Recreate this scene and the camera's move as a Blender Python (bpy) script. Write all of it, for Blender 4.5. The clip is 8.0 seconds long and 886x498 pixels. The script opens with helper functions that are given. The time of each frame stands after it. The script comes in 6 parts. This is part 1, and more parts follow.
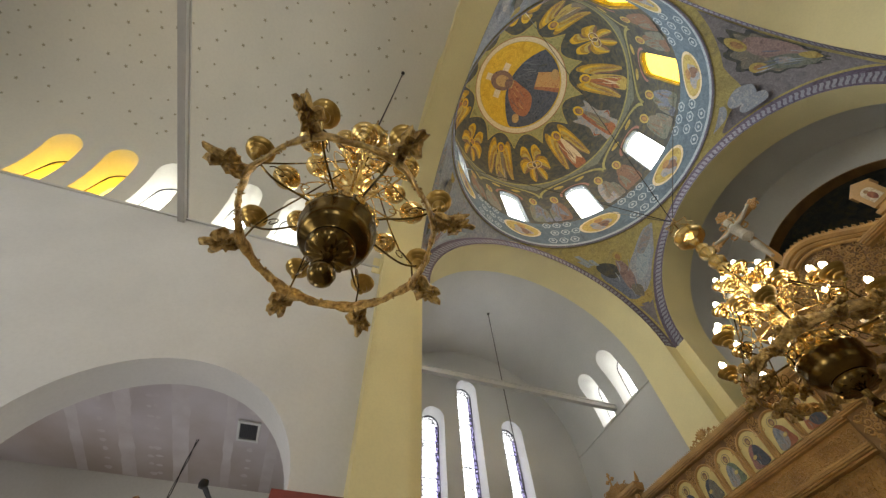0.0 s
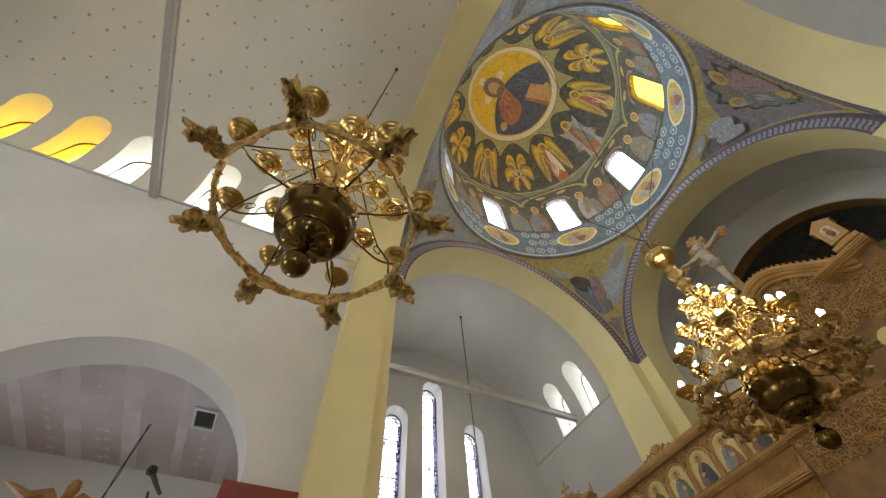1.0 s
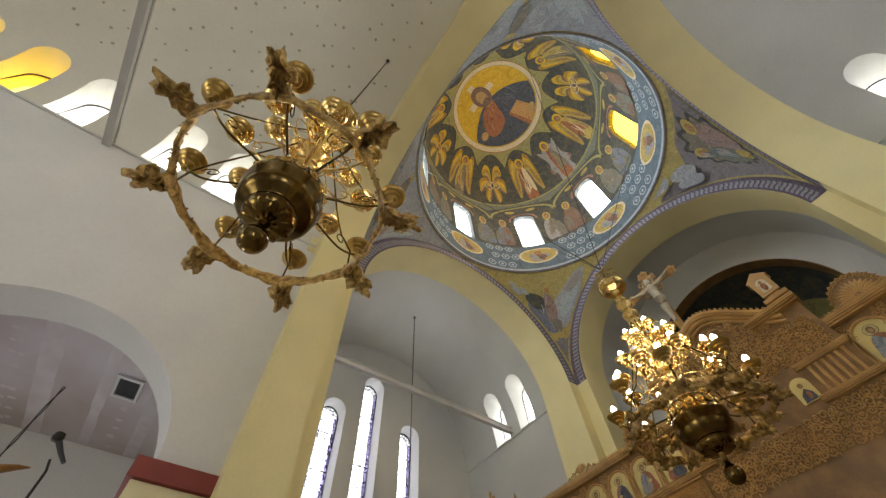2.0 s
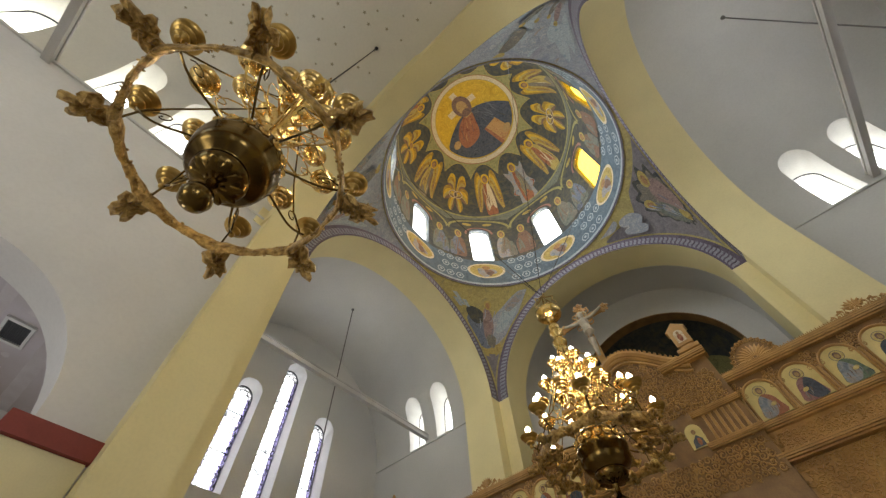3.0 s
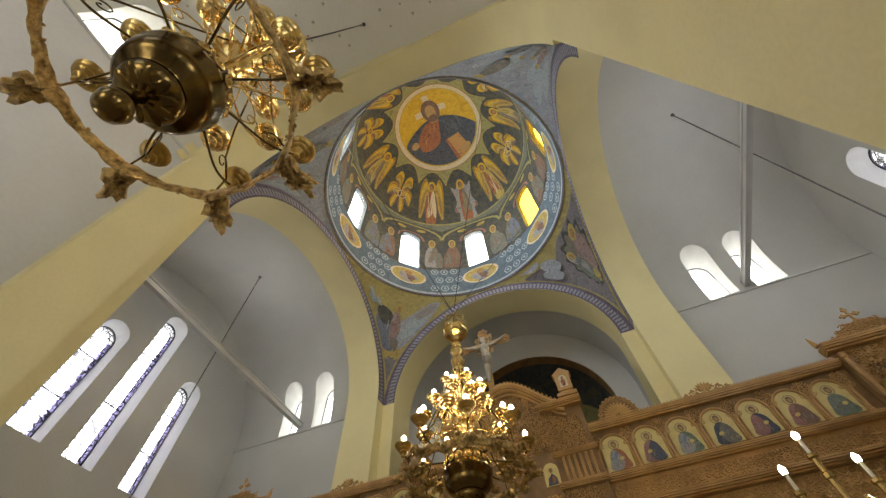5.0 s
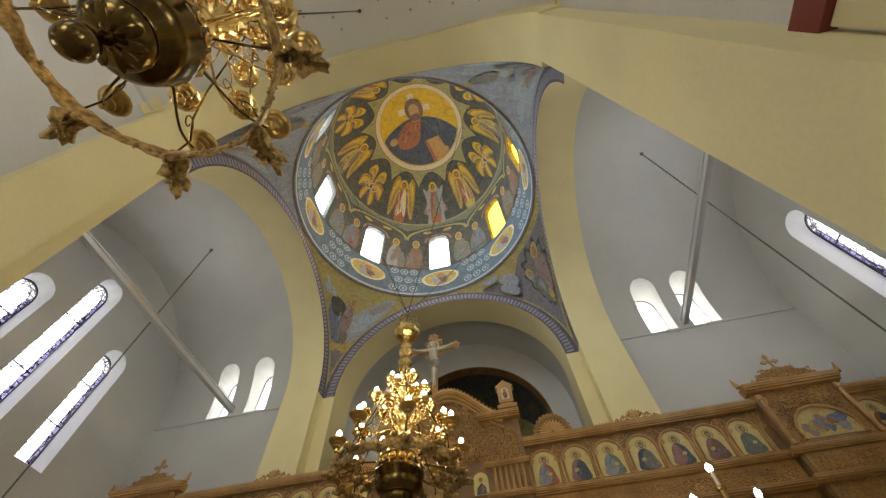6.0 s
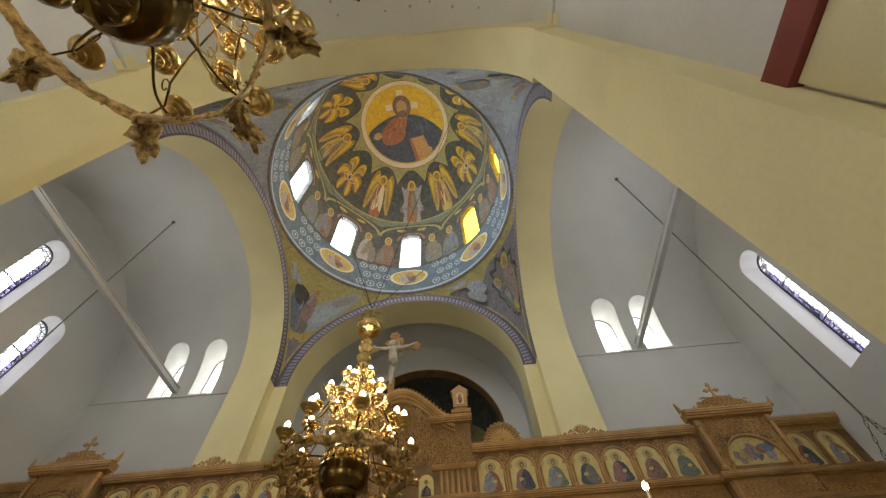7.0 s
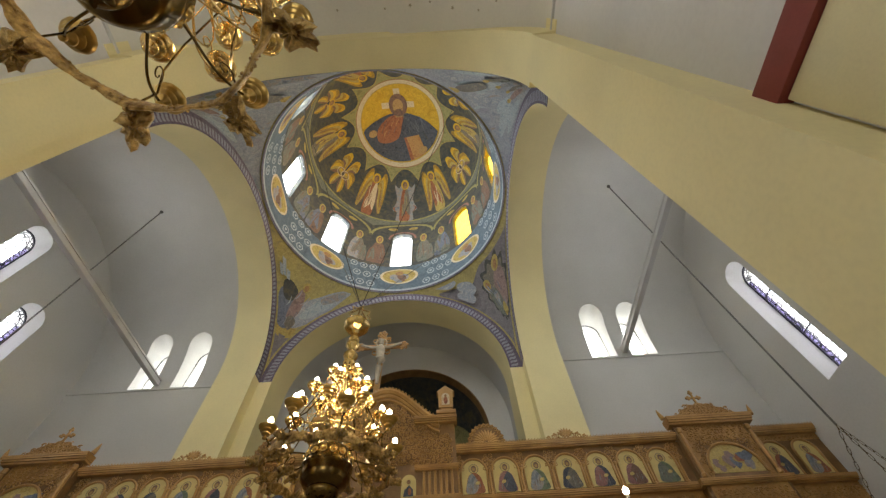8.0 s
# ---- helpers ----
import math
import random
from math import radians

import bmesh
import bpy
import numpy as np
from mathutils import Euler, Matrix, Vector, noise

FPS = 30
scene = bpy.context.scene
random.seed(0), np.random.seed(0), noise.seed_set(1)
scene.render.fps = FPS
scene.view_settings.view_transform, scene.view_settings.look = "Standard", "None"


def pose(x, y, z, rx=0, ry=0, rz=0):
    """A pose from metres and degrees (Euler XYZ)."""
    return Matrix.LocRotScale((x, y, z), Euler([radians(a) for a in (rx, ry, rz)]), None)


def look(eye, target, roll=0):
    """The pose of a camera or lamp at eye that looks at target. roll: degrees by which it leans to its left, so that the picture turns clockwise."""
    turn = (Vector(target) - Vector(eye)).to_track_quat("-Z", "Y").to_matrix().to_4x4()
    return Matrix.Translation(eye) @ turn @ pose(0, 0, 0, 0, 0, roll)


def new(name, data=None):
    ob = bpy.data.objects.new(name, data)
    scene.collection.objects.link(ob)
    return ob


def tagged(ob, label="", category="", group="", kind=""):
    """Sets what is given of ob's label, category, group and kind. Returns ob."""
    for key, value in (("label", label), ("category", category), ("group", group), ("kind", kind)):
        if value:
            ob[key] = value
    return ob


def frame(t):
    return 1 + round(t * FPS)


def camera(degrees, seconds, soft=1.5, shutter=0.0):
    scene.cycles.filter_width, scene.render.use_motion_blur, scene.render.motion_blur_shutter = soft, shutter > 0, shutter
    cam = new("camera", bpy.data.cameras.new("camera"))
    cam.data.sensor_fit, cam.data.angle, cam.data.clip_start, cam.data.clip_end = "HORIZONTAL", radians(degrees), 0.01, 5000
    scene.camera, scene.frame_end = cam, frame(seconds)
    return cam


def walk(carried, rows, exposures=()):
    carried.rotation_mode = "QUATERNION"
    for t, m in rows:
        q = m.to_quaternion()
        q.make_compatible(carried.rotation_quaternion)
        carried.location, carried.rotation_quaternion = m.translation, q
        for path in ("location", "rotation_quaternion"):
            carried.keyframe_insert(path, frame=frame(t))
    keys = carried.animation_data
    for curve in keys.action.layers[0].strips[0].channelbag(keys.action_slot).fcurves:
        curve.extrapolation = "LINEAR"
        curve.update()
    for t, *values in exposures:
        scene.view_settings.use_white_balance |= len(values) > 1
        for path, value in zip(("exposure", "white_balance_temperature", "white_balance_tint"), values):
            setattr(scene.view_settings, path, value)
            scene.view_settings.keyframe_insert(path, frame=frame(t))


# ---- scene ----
import itertools

cam = camera(96.7, 8.0, soft=1.35)
PATH = [
    (0, (1.434, -4.587, 1.568), (0.461, -4.176, 3.267), -4.4),
    (0.5, (1.434, -4.587, 1.569), (0.477, -4.142, 3.267), -4.4),
    (1, (1.434, -4.587, 1.568), (0.506, -4.076, 3.265), -4.5),
    (1.5, (1.434, -4.587, 1.568), (0.542, -4.009, 3.262), -4.3),
    (3, (1.434, -4.587, 1.568), (0.769, -3.747, 3.257), -4.1),
    (3.5, (1.434, -4.587, 1.568), (0.845, -3.69, 3.256), -4.1),
    (4, (1.434, -4.587, 1.568), (0.916, -3.644, 3.254), -4.0),
    (4.5, (1.428, -4.589, 1.576), (0.988, -3.605, 3.26), -4.0),
    (6, (1.415, -4.58, 1.574), (1.24, -3.514, 3.257), -4.1),
    (6.5, (1.414, -4.579, 1.571), (1.32, -3.502, 3.253), -3.9),
    (7, (1.415, -4.578, 1.568), (1.381, -3.496, 3.25), -3.9),
    (7.5, (1.414, -4.577, 1.569), (1.409, -3.494, 3.251), -3.8),
    (8, (1.414, -4.577, 1.566), (1.425, -3.494, 3.248), -3.8),
]
walk(cam, [(t, look(eye, target, roll)) for t, eye, target, roll in PATH], [(0, 0.98, 6700, 6), (8, 0.98, 6700, 6)])

# ---- light ----
HS = 8.15          # springing height of the crossing arches
A = 3.28           # half width of the crossing
RS = 2.96          # soffit radius of the arches
V = 0.955           # the arches are a little flatter than round
DEPTH = 4.2       # outer plane of the arches
NAVE, NAVE_SPRING, NAVE_RISE = 3.3, 8.36, 3.0
ARM, ARM_SPRING, ARM_RISE = 3.28, 8.2, 3.14
N_END, S_END = -8.0, 8.36

world = bpy.data.worlds.new("sky")
scene.world = world
world.use_nodes = True
wn = world.node_tree
sky = wn.nodes.new("ShaderNodeTexSky")
sky.sky_type, sky.sun_disc = "NISHITA", False
sky.sun_elevation, sky.sun_rotation = radians(42), radians(150)
wn.links.new(sky.outputs[0], wn.nodes["Background"].inputs[0])
wn.nodes["Background"].inputs[1].default_value = 0.12
sun_data = bpy.data.lights.new("sun", "SUN")
sun_data.energy, sun_data.angle, sun_data.color = 0.8, radians(12), (1, 0.95, 0.86)
sun = new("sun", sun_data)
sun.matrix_world = look((5, -9, 20), (0, 0, 8))


def window_light(name, place, toward, sx, sy, radiance, colour=(1, 1, 1)):
    """An area lamp in an opening: sky light at windows, added fill at unseen ones."""
    d = bpy.data.lights.new(name, "AREA")
    d.shape, d.size, d.size_y = "RECTANGLE", sx, sy
    d.energy, d.color = radiance * math.pi * sx * sy, colour
    ob = new(name, d)
    ob.matrix_world = look(place, Vector(place) + Vector(toward))
    return ob


# ---- materials ----
def mat(name, colour, rough=0.6, metal=0.0, var=0.12, scale=6.0, bump=0.15, fine=60.0, other=None, detail=6):
    """A procedural surface: two scales of variation, fine relief, wear."""
    m = bpy.data.materials.new(name)
    m.use_nodes = True
    nt = m.node_tree
    b = nt.nodes["Principled BSDF"]
    tc = nt.nodes.new("ShaderNodeTexCoord")
    n1 = nt.nodes.new("ShaderNodeTexNoise")
    n1.inputs["Scale"].default_value, n1.inputs["Detail"].default_value = scale, detail
    n2 = nt.nodes.new("ShaderNodeTexNoise")
    n2.inputs["Scale"].default_value, n2.inputs["Detail"].default_value = fine, 4
    nt.links.new(tc.outputs["Object"], n1.inputs["Vector"])
    nt.links.new(tc.outputs["Object"], n2.inputs["Vector"])
    ramp = nt.nodes.new("ShaderNodeValToRGB")
    c2 = other if other else tuple(max(0.0, c * (1 - 2 * var)) for c in colour)
    ramp.color_ramp.elements[0].position, ramp.color_ramp.elements[1].position = 0.33, 0.67
    ramp.color_ramp.elements[0].color, ramp.color_ramp.elements[1].color = (*c2, 1), (*colour, 1)
    nt.links.new(n1.outputs["Fac"], ramp.inputs["Fac"])
    mix = nt.nodes.new("ShaderNodeMixRGB")
    mix.blend_type, mix.inputs["Fac"].default_value = "MULTIPLY", 0.35
    nt.links.new(ramp.outputs["Color"], mix.inputs[1])
    r2 = nt.nodes.new("ShaderNodeValToRGB")
    r2.color_ramp.elements[0].position, r2.color_ramp.elements[1].position = 0.3, 0.6
    r2.color_ramp.elements[0].color = (1 - 3 * var, 1 - 3 * var, 1 - 3 * var, 1)
    nt.links.new(n2.outputs["Fac"], r2.inputs["Fac"])
    nt.links.new(r2.outputs["Color"], mix.inputs[2])
    nt.links.new(mix.outputs["Color"], b.inputs["Base Color"])
    b.inputs["Roughness"].default_value, b.inputs["Metallic"].default_value = rough, metal
    bp = nt.nodes.new("ShaderNodeBump")
    bp.inputs["Strength"].default_value, bp.inputs["Distance"].default_value = bump, 0.01
    nt.links.new(n2.outputs["Fac"], bp.inputs["Height"])
    nt.links.new(bp.outputs["Normal"], b.inputs["Normal"])
    return m


def fresco(name, colours, scale=3.0, rough=0.75):
    """Painted plaster: patches of several colours with brush-like variation."""
    m = bpy.data.materials.new(name)
    m.use_nodes = True
    nt = m.node_tree
    b = nt.nodes["Principled BSDF"]
    tc = nt.nodes.new("ShaderNodeTexCoord")
    n1 = nt.nodes.new("ShaderNodeTexNoise")
    n1.inputs["Scale"].default_value, n1.inputs["Detail"].default_value, n1.inputs["Distortion"].default_value = scale, 5, 1.2
    nt.links.new(tc.outputs["Object"], n1.inputs["Vector"])
    ramp = nt.nodes.new("ShaderNodeValToRGB")
    el = ramp.color_ramp.elements
    k = len(colours)
    el[0].position, el[0].color = 0.3, (*colours[0], 1)
    el[1].position, el[1].color = 0.7, (*colours[-1], 1)
    for i in range(1, k - 1):
        e = el.new(0.3 + 0.4 * i / (k - 1))
        e.color = (*colours[i], 1)
    nt.links.new(n1.outputs["Fac"], ramp.inputs["Fac"])
    n2 = nt.nodes.new("ShaderNodeTexNoise")
    n2.inputs["Scale"].default_value, n2.inputs["Detail"].default_value = 30, 5
    nt.links.new(tc.outputs["Object"], n2.inputs["Vector"])
    hsv = nt.nodes.new("ShaderNodeMixRGB")
    hsv.blend_type, hsv.inputs["Fac"].default_value = "OVERLAY", 0.35
    nt.links.new(ramp.outputs["Color"], hsv.inputs[1])
    nt.links.new(n2.outputs["Fac"], hsv.inputs[2])
    n3 = nt.nodes.new("ShaderNodeTexNoise")
    n3.inputs["Scale"].default_value, n3.inputs["Detail"].default_value, n3.inputs["Distortion"].default_value = max(5.0, scale * 1.3), 2, 2.2
    nt.links.new(tc.outputs["Object"], n3.inputs["Vector"])
    lines = nt.nodes.new("ShaderNodeValToRGB")
    le = lines.color_ramp.elements
    le[0].position, le[0].color = 0.40, (1, 1, 1, 1)
    le[1].position, le[1].color = 0.60, (1, 1, 1, 1)
    for at, c in ((0.46, 0.92), (0.49, 0.50), (0.52, 0.95), (0.56, 0.70)):
        le.new(at).color = (c, c, c, 1)
    nt.links.new(n3.outputs["Fac"], lines.inputs["Fac"])
    drawn = nt.nodes.new("ShaderNodeMixRGB")
    drawn.blend_type, drawn.inputs["Fac"].default_value = "MULTIPLY", 0.55
    nt.links.new(hsv.outputs["Color"], drawn.inputs[1])
    nt.links.new(lines.outputs["Color"], drawn.inputs[2])
    nt.links.new(drawn.outputs["Color"], b.inputs["Base Color"])
    b.inputs["Roughness"].default_value = rough
    return m


def glass(name, tint, lines=False):
    m = bpy.data.materials.new(name)
    m.use_nodes = True
    nt = m.node_tree
    nt.nodes.remove(nt.nodes["Principled BSDF"])
    tr = nt.nodes.new("ShaderNodeBsdfTransparent")
    gl = nt.nodes.new("ShaderNodeBsdfGlossy")
    gl.inputs["Roughness"].default_value = 0.1
    mx = nt.nodes.new("ShaderNodeMixShader")
    mx.inputs[0].default_value = 0.05
    tc = nt.nodes.new("ShaderNodeTexCoord")
    n = nt.nodes.new("ShaderNodeTexVoronoi" if lines else "ShaderNodeTexNoise")
    n.inputs["Scale"].default_value = 8.5 if lines else 2.5
    nt.links.new(tc.outputs["Object"], n.inputs["Vector"])
    rp = nt.nodes.new("ShaderNodeValToRGB")
    if lines:
        n.feature = "DISTANCE_TO_EDGE"
        rp.color_ramp.elements[0].position, rp.color_ramp.elements[1].position = 0.02, 0.075
        rp.color_ramp.elements[0].color = (*[c * 0.16 for c in tint], 1)
        rp.color_ramp.elements[1].color = (*tint, 1)
    else:
        rp.color_ramp.elements[0].color = (*tint, 1)
        rp.color_ramp.elements[1].color = (*[c * 0.82 for c in tint], 1)
    nt.links.new(n.outputs[0], rp.inputs["Fac"])
    nt.links.new(rp.outputs["Color"], tr.inputs["Color"])
    nt.links.new(tr.outputs[0], mx.inputs[1])
    nt.links.new(gl.outputs[0], mx.inputs[2])
    nt.links.new(mx.outputs[0], nt.nodes["Material Output"].inputs["Surface"])
    return m


def glow(name, colour, strength):
    m = bpy.data.materials.new(name)
    m.use_nodes = True
    b = m.node_tree.nodes["Principled BSDF"]
    b.inputs["Base Color"].default_value = (*colour, 1)
    b.inputs["Emission Color"].default_value = (*colour, 1)
    b.inputs["Emission Strength"].default_value = strength
    return m


PLASTER = mat("plaster_white", (0.74, 0.725, 0.715), 0.85, var=0.04, scale=0.9, bump=0.05, fine=25)
PLASTER_GREY = mat("plaster_grey", (0.68, 0.665, 0.635), 0.85, other=(0.55, 0.54, 0.52), var=0.05, scale=0.32, bump=0.05, fine=25)
VAULT = mat("vault_cream", (0.74, 0.71, 0.63), 0.85, var=0.04, scale=0.6, bump=0.04, fine=20)
AISLE = mat("aisle_plaster", (0.62, 0.57, 0.62), 0.40, other=(0.42, 0.35, 0.33), var=0.05, scale=0.55, bump=0.05)
YELLOW = mat("yellow_paint", (0.85, 0.745, 0.41), 0.7, var=0.04, scale=1.0, bump=0.05, fine=30)
RED = mat("red_paint", (0.26, 0.045, 0.035), 0.6, var=0.08, scale=5, bump=0.06)
CREAM = mat("cream_paint", (0.76, 0.68, 0.42), 0.7, var=0.04, scale=2, bump=0.05)
FLOOR = mat("stone_floor", (0.42, 0.37, 0.31), 0.35, var=0.12, scale=1.5)
TIE = mat("tie_beam_paint", (0.54, 0.53, 0.52), 0.6, var=0.05, scale=3, bump=0.05)
WOOD = mat("carved_wood", (0.60, 0.345, 0.11), 0.38, other=(0.43, 0.235, 0.072), var=0.12, scale=3, bump=0.35, fine=45)
# Dark wood; behind carving, its tone also paints in the shade of the recesses.
WOOD_DARK = mat("dark_wood_and_recess_shade", (0.30, 0.162, 0.054), 0.45, other=(0.19, 0.10, 0.034), var=0.12, scale=4, bump=0.35, fine=45)
# Brass in three tones; on chandeliers the brightest also carries the bulbs' light.
BRASS = mat("brass", (0.85, 0.60, 0.23), 0.26, metal=1.0, var=0.08, scale=9, bump=0.10, fine=40)
BRASS_MID = mat("cup_brass", (0.62, 0.41, 0.13), 0.28, metal=1.0, other=(0.46, 0.30, 0.09), var=0.1, scale=9, bump=0.05, fine=40)
BRASS_DARK = mat("dark_brass", (0.24, 0.155, 0.048), 0.20, metal=1.0, other=(0.13, 0.085, 0.028), var=0.10, scale=7, bump=0.05, fine=40)
GILT = mat("gilt_casting", (0.80, 0.56, 0.22), 0.30, metal=1.0, other=(0.26, 0.15, 0.05), var=0.14, scale=26, bump=1.0, fine=120)
IRON = mat("dark_wire", (0.035, 0.03, 0.028), 0.5, metal=0.6, var=0.05)
CABLE = mat("grey_cable", (0.15, 0.14, 0.13), 0.6, var=0.08)
LEAD = mat("window_lead", (0.02, 0.018, 0.03), 0.6, var=0.05)
CANDLE = mat("candle_sleeve", (0.78, 0.70, 0.55), 0.5, var=0.04, bump=0.02)
STAR = mat("star_gilding", (0.40, 0.36, 0.25), 0.5, var=0.1)
GLASS_W = glass("window_glass", (1, 1, 1))
GLASS_Y = glass("amber_glass", (1.0, 0.80, 0.26))
GLASS_L = glass("leaded_glass", (0.97, 0.97, 1.0), True)
GLASS_B = glass("stained_border", (0.66, 0.62, 0.84), True)
SKYGLOW = glow("overcast_sky", (0.95, 0.97, 1.0), 2.6)
BULB = glow("lit_bulb", (1.0, 0.90, 0.74), 22)
BULB_OFF = mat("unlit_bulb", (0.75, 0.70, 0.62), 0.15, var=0.03, bump=0.0)
VENT_W = mat("vent_frame_paint", (0.72, 0.72, 0.72), 0.5, var=0.03)
VENT_D = mat("vent_dark", (0.05, 0.05, 0.06), 0.6, var=0.05)

F_NIGHT = fresco("fresco_dark_ground", [(0.045, 0.05, 0.055), (0.075, 0.08, 0.075), (0.13, 0.115, 0.065)], 4)
F_GOLD = fresco("fresco_gold", [(0.52, 0.30, 0.02), (0.68, 0.43, 0.04), (0.60, 0.36, 0.03)], 2)
F_OCHRE = fresco("fresco_ochre", [(0.40, 0.30, 0.08), (0.50, 0.38, 0.12), (0.30, 0.20, 0.05)], 6)
F_WING = fresco("fresco_wing", [(0.50, 0.32, 0.05), (0.32, 0.18, 0.03), (0.58, 0.39, 0.08)], 9)
F_OLIVE = fresco("fresco_olive", [(0.28, 0.25, 0.09), (0.36, 0.33, 0.14), (0.22, 0.2, 0.08)], 5)
F_CREAM = fresco("fresco_cream", [(0.62, 0.50, 0.30), (0.70, 0.60, 0.42), (0.50, 0.36, 0.20)], 14)
F_RED = fresco("fresco_red", [(0.28, 0.085, 0.04), (0.38, 0.15, 0.07), (0.20, 0.06, 0.035)], 5)
F_BLUE = fresco("fresco_mantle_blue", [(0.045, 0.055, 0.075), (0.095, 0.105, 0.13), (0.03, 0.035, 0.05)], 6)
F_FOLD = fresco("fresco_fold_grey", [(0.10, 0.11, 0.13), (0.16, 0.17, 0.19), (0.07, 0.08, 0.10)], 6)
F_SKIN = fresco("fresco_brown", [(0.30, 0.16, 0.07), (0.42, 0.24, 0.10), (0.2, 0.1, 0.05)], 7)
F_BAND = fresco("fresco_drum_blue", [(0.075, 0.11, 0.15), (0.11, 0.155, 0.20), (0.14, 0.19, 0.235)], 5)
F_PALE = fresco("fresco_pale_blue", [(0.32, 0.39, 0.45), (0.42, 0.47, 0.50), (0.26, 0.33, 0.40)], 8)
F_SCENE = fresco("fresco_scene_grey", [(0.16, 0.19, 0.24), (0.30, 0.32, 0.34), (0.36, 0.30, 0.26), (0.22, 0.22, 0.30)], 5)
F_ROSE = fresco("fresco_rose", [(0.40, 0.20, 0.16), (0.30, 0.14, 0.13), (0.5, 0.32, 0.26)], 7)
F_STONE = fresco("fresco_stone_white", [(0.42, 0.43, 0.46), (0.30, 0.33, 0.39), (0.50, 0.49, 0.48)], 7)
F_GREYG = fresco("fresco_spandrel_grey", [(0.18, 0.165, 0.185), (0.23, 0.21, 0.225), (0.15, 0.14, 0.16)], 4)
F_PURPLE = fresco("fresco_band_purple", [(0.11, 0.085, 0.13), (0.15, 0.12, 0.17), (0.09, 0.07, 0.10)], 6)
F_ROPE = fresco("fresco_band_rope", [(0.26, 0.265, 0.33), (0.34, 0.34, 0.39), (0.20, 0.205, 0.26)], 9)
F_DIM1 = fresco("fresco_umber", [(0.16, 0.09, 0.06), (0.24, 0.14, 0.10), (0.10, 0.07, 0.06)], 7)
F_DIM2 = fresco("fresco_sage", [(0.12, 0.14, 0.12), (0.20, 0.21, 0.17), (0.08, 0.09, 0.09)], 7)
F_DIM3 = fresco("fresco_drab", [(0.26, 0.23, 0.18), (0.16, 0.15, 0.13), (0.34, 0.28, 0.20)], 8)
F_FACE = fresco("fresco_flesh_ochre", [(0.40, 0.24, 0.09), (0.50, 0.32, 0.13), (0.28, 0.15, 0.06)], 9)
F_BOOK = fresco("fresco_book_cover", [(0.46, 0.22, 0.07), (0.52, 0.30, 0.11), (0.36, 0.15, 0.05)], 7)
F_PEND = fresco("fresco_pendentive_ochre", [(0.36, 0.30, 0.12), (0.46, 0.38, 0.14), (0.30, 0.26, 0.13)], 3)
F_PENDW = fresco("fresco_pendentive_blue", [(0.26, 0.29, 0.36), (0.36, 0.38, 0.42), (0.30, 0.30, 0.36)], 3)
F_MAUVE = fresco("fresco_mauve", [(0.26, 0.17, 0.16), (0.34, 0.24, 0.22), (0.18, 0.12, 0.12)], 7)
F_SLATE = fresco("fresco_slate_blue", [(0.12, 0.14, 0.20), (0.19, 0.215, 0.28), (0.08, 0.09, 0.13)], 7)
F_GREEN = fresco("fresco_green", [(0.10, 0.16, 0.11), (0.18, 0.22, 0.14), (0.08, 0.1, 0.09)], 8)


# ---- mesh helpers ----
def finish(bm, name, mats, smooth=30):
    me = bpy.data.meshes.new(name)
    bmesh.ops.recalc_face_normals(bm, faces=bm.faces)
    bm.to_mesh(me)
    bm.free()
    for m in (mats if isinstance(mats, (list, tuple)) else [mats]):
        me.materials.append(m)
    if smooth:
        for p in me.polygons:
            p.use_smooth = True
        me.set_sharp_from_angle(angle=radians(smooth))
    return me


def part(name, bm, mats, parent, label="", smooth=30):
    """Links a bmesh as one mesh object under a thing or a part."""
    ob = new(name, finish(bm, name, mats, smooth))
    if parent:
        ob.parent = parent
        ob.matrix_parent_inverse = parent.matrix_basis.inverted() if parent.parent is None else Matrix()
    if label:
        ob["label"] = label
    return ob


def solid(name, bm, mats, label, category, kind="", smooth=30, group=""):
    ob = new(name, finish(bm, name, mats, smooth))
    return tagged(ob, label, category, group, kind)


def thing(name, place, label, category, group="", kind=""):
    ob = new(name)
    ob.empty_display_size = 0.1
    ob.location = place
    bpy.context.view_layer.update()
    return tagged(ob, label, category, group, kind)


def box(bm, x0, x1, y0, y1, z0, z1, mi=0, bev=0.0):
    vs = [bm.verts.new((x, y, z)) for x in (x0, x1) for y in (y0, y1) for z in (z0, z1)]
    fs = [bm.faces.new([vs[i] for i in q]) for q in ((0, 1, 3, 2), (4, 6, 7, 5), (0, 4, 5, 1), (2, 3, 7, 6), (0, 2, 6, 4), (1, 5, 7, 3))]
    for f in fs:
        f.material_index = mi
    if bev:
        es = {e for f in fs for e in f.edges}
        bmesh.ops.bevel(bm, geom=list(es), offset=bev, segments=2, affect="EDGES", profile=0.6)


def prism(bm, poly, place, mi=0):
    """A closed outline, given twice by place(u, v, 0) and place(u, v, 1)."""
    a = [bm.verts.new(place(u, v, 0)) for u, v in poly]
    b = [bm.verts.new(place(u, v, 1)) for u, v in poly]
    n = len(poly)
    fs = [bm.faces.new(a), bm.faces.new(b[::-1])]
    fs += [bm.faces.new((a[i], b[i], b[(i + 1) % n], a[(i + 1) % n])) for i in range(n)]
    for f in fs:
        f.material_index = mi
    return fs


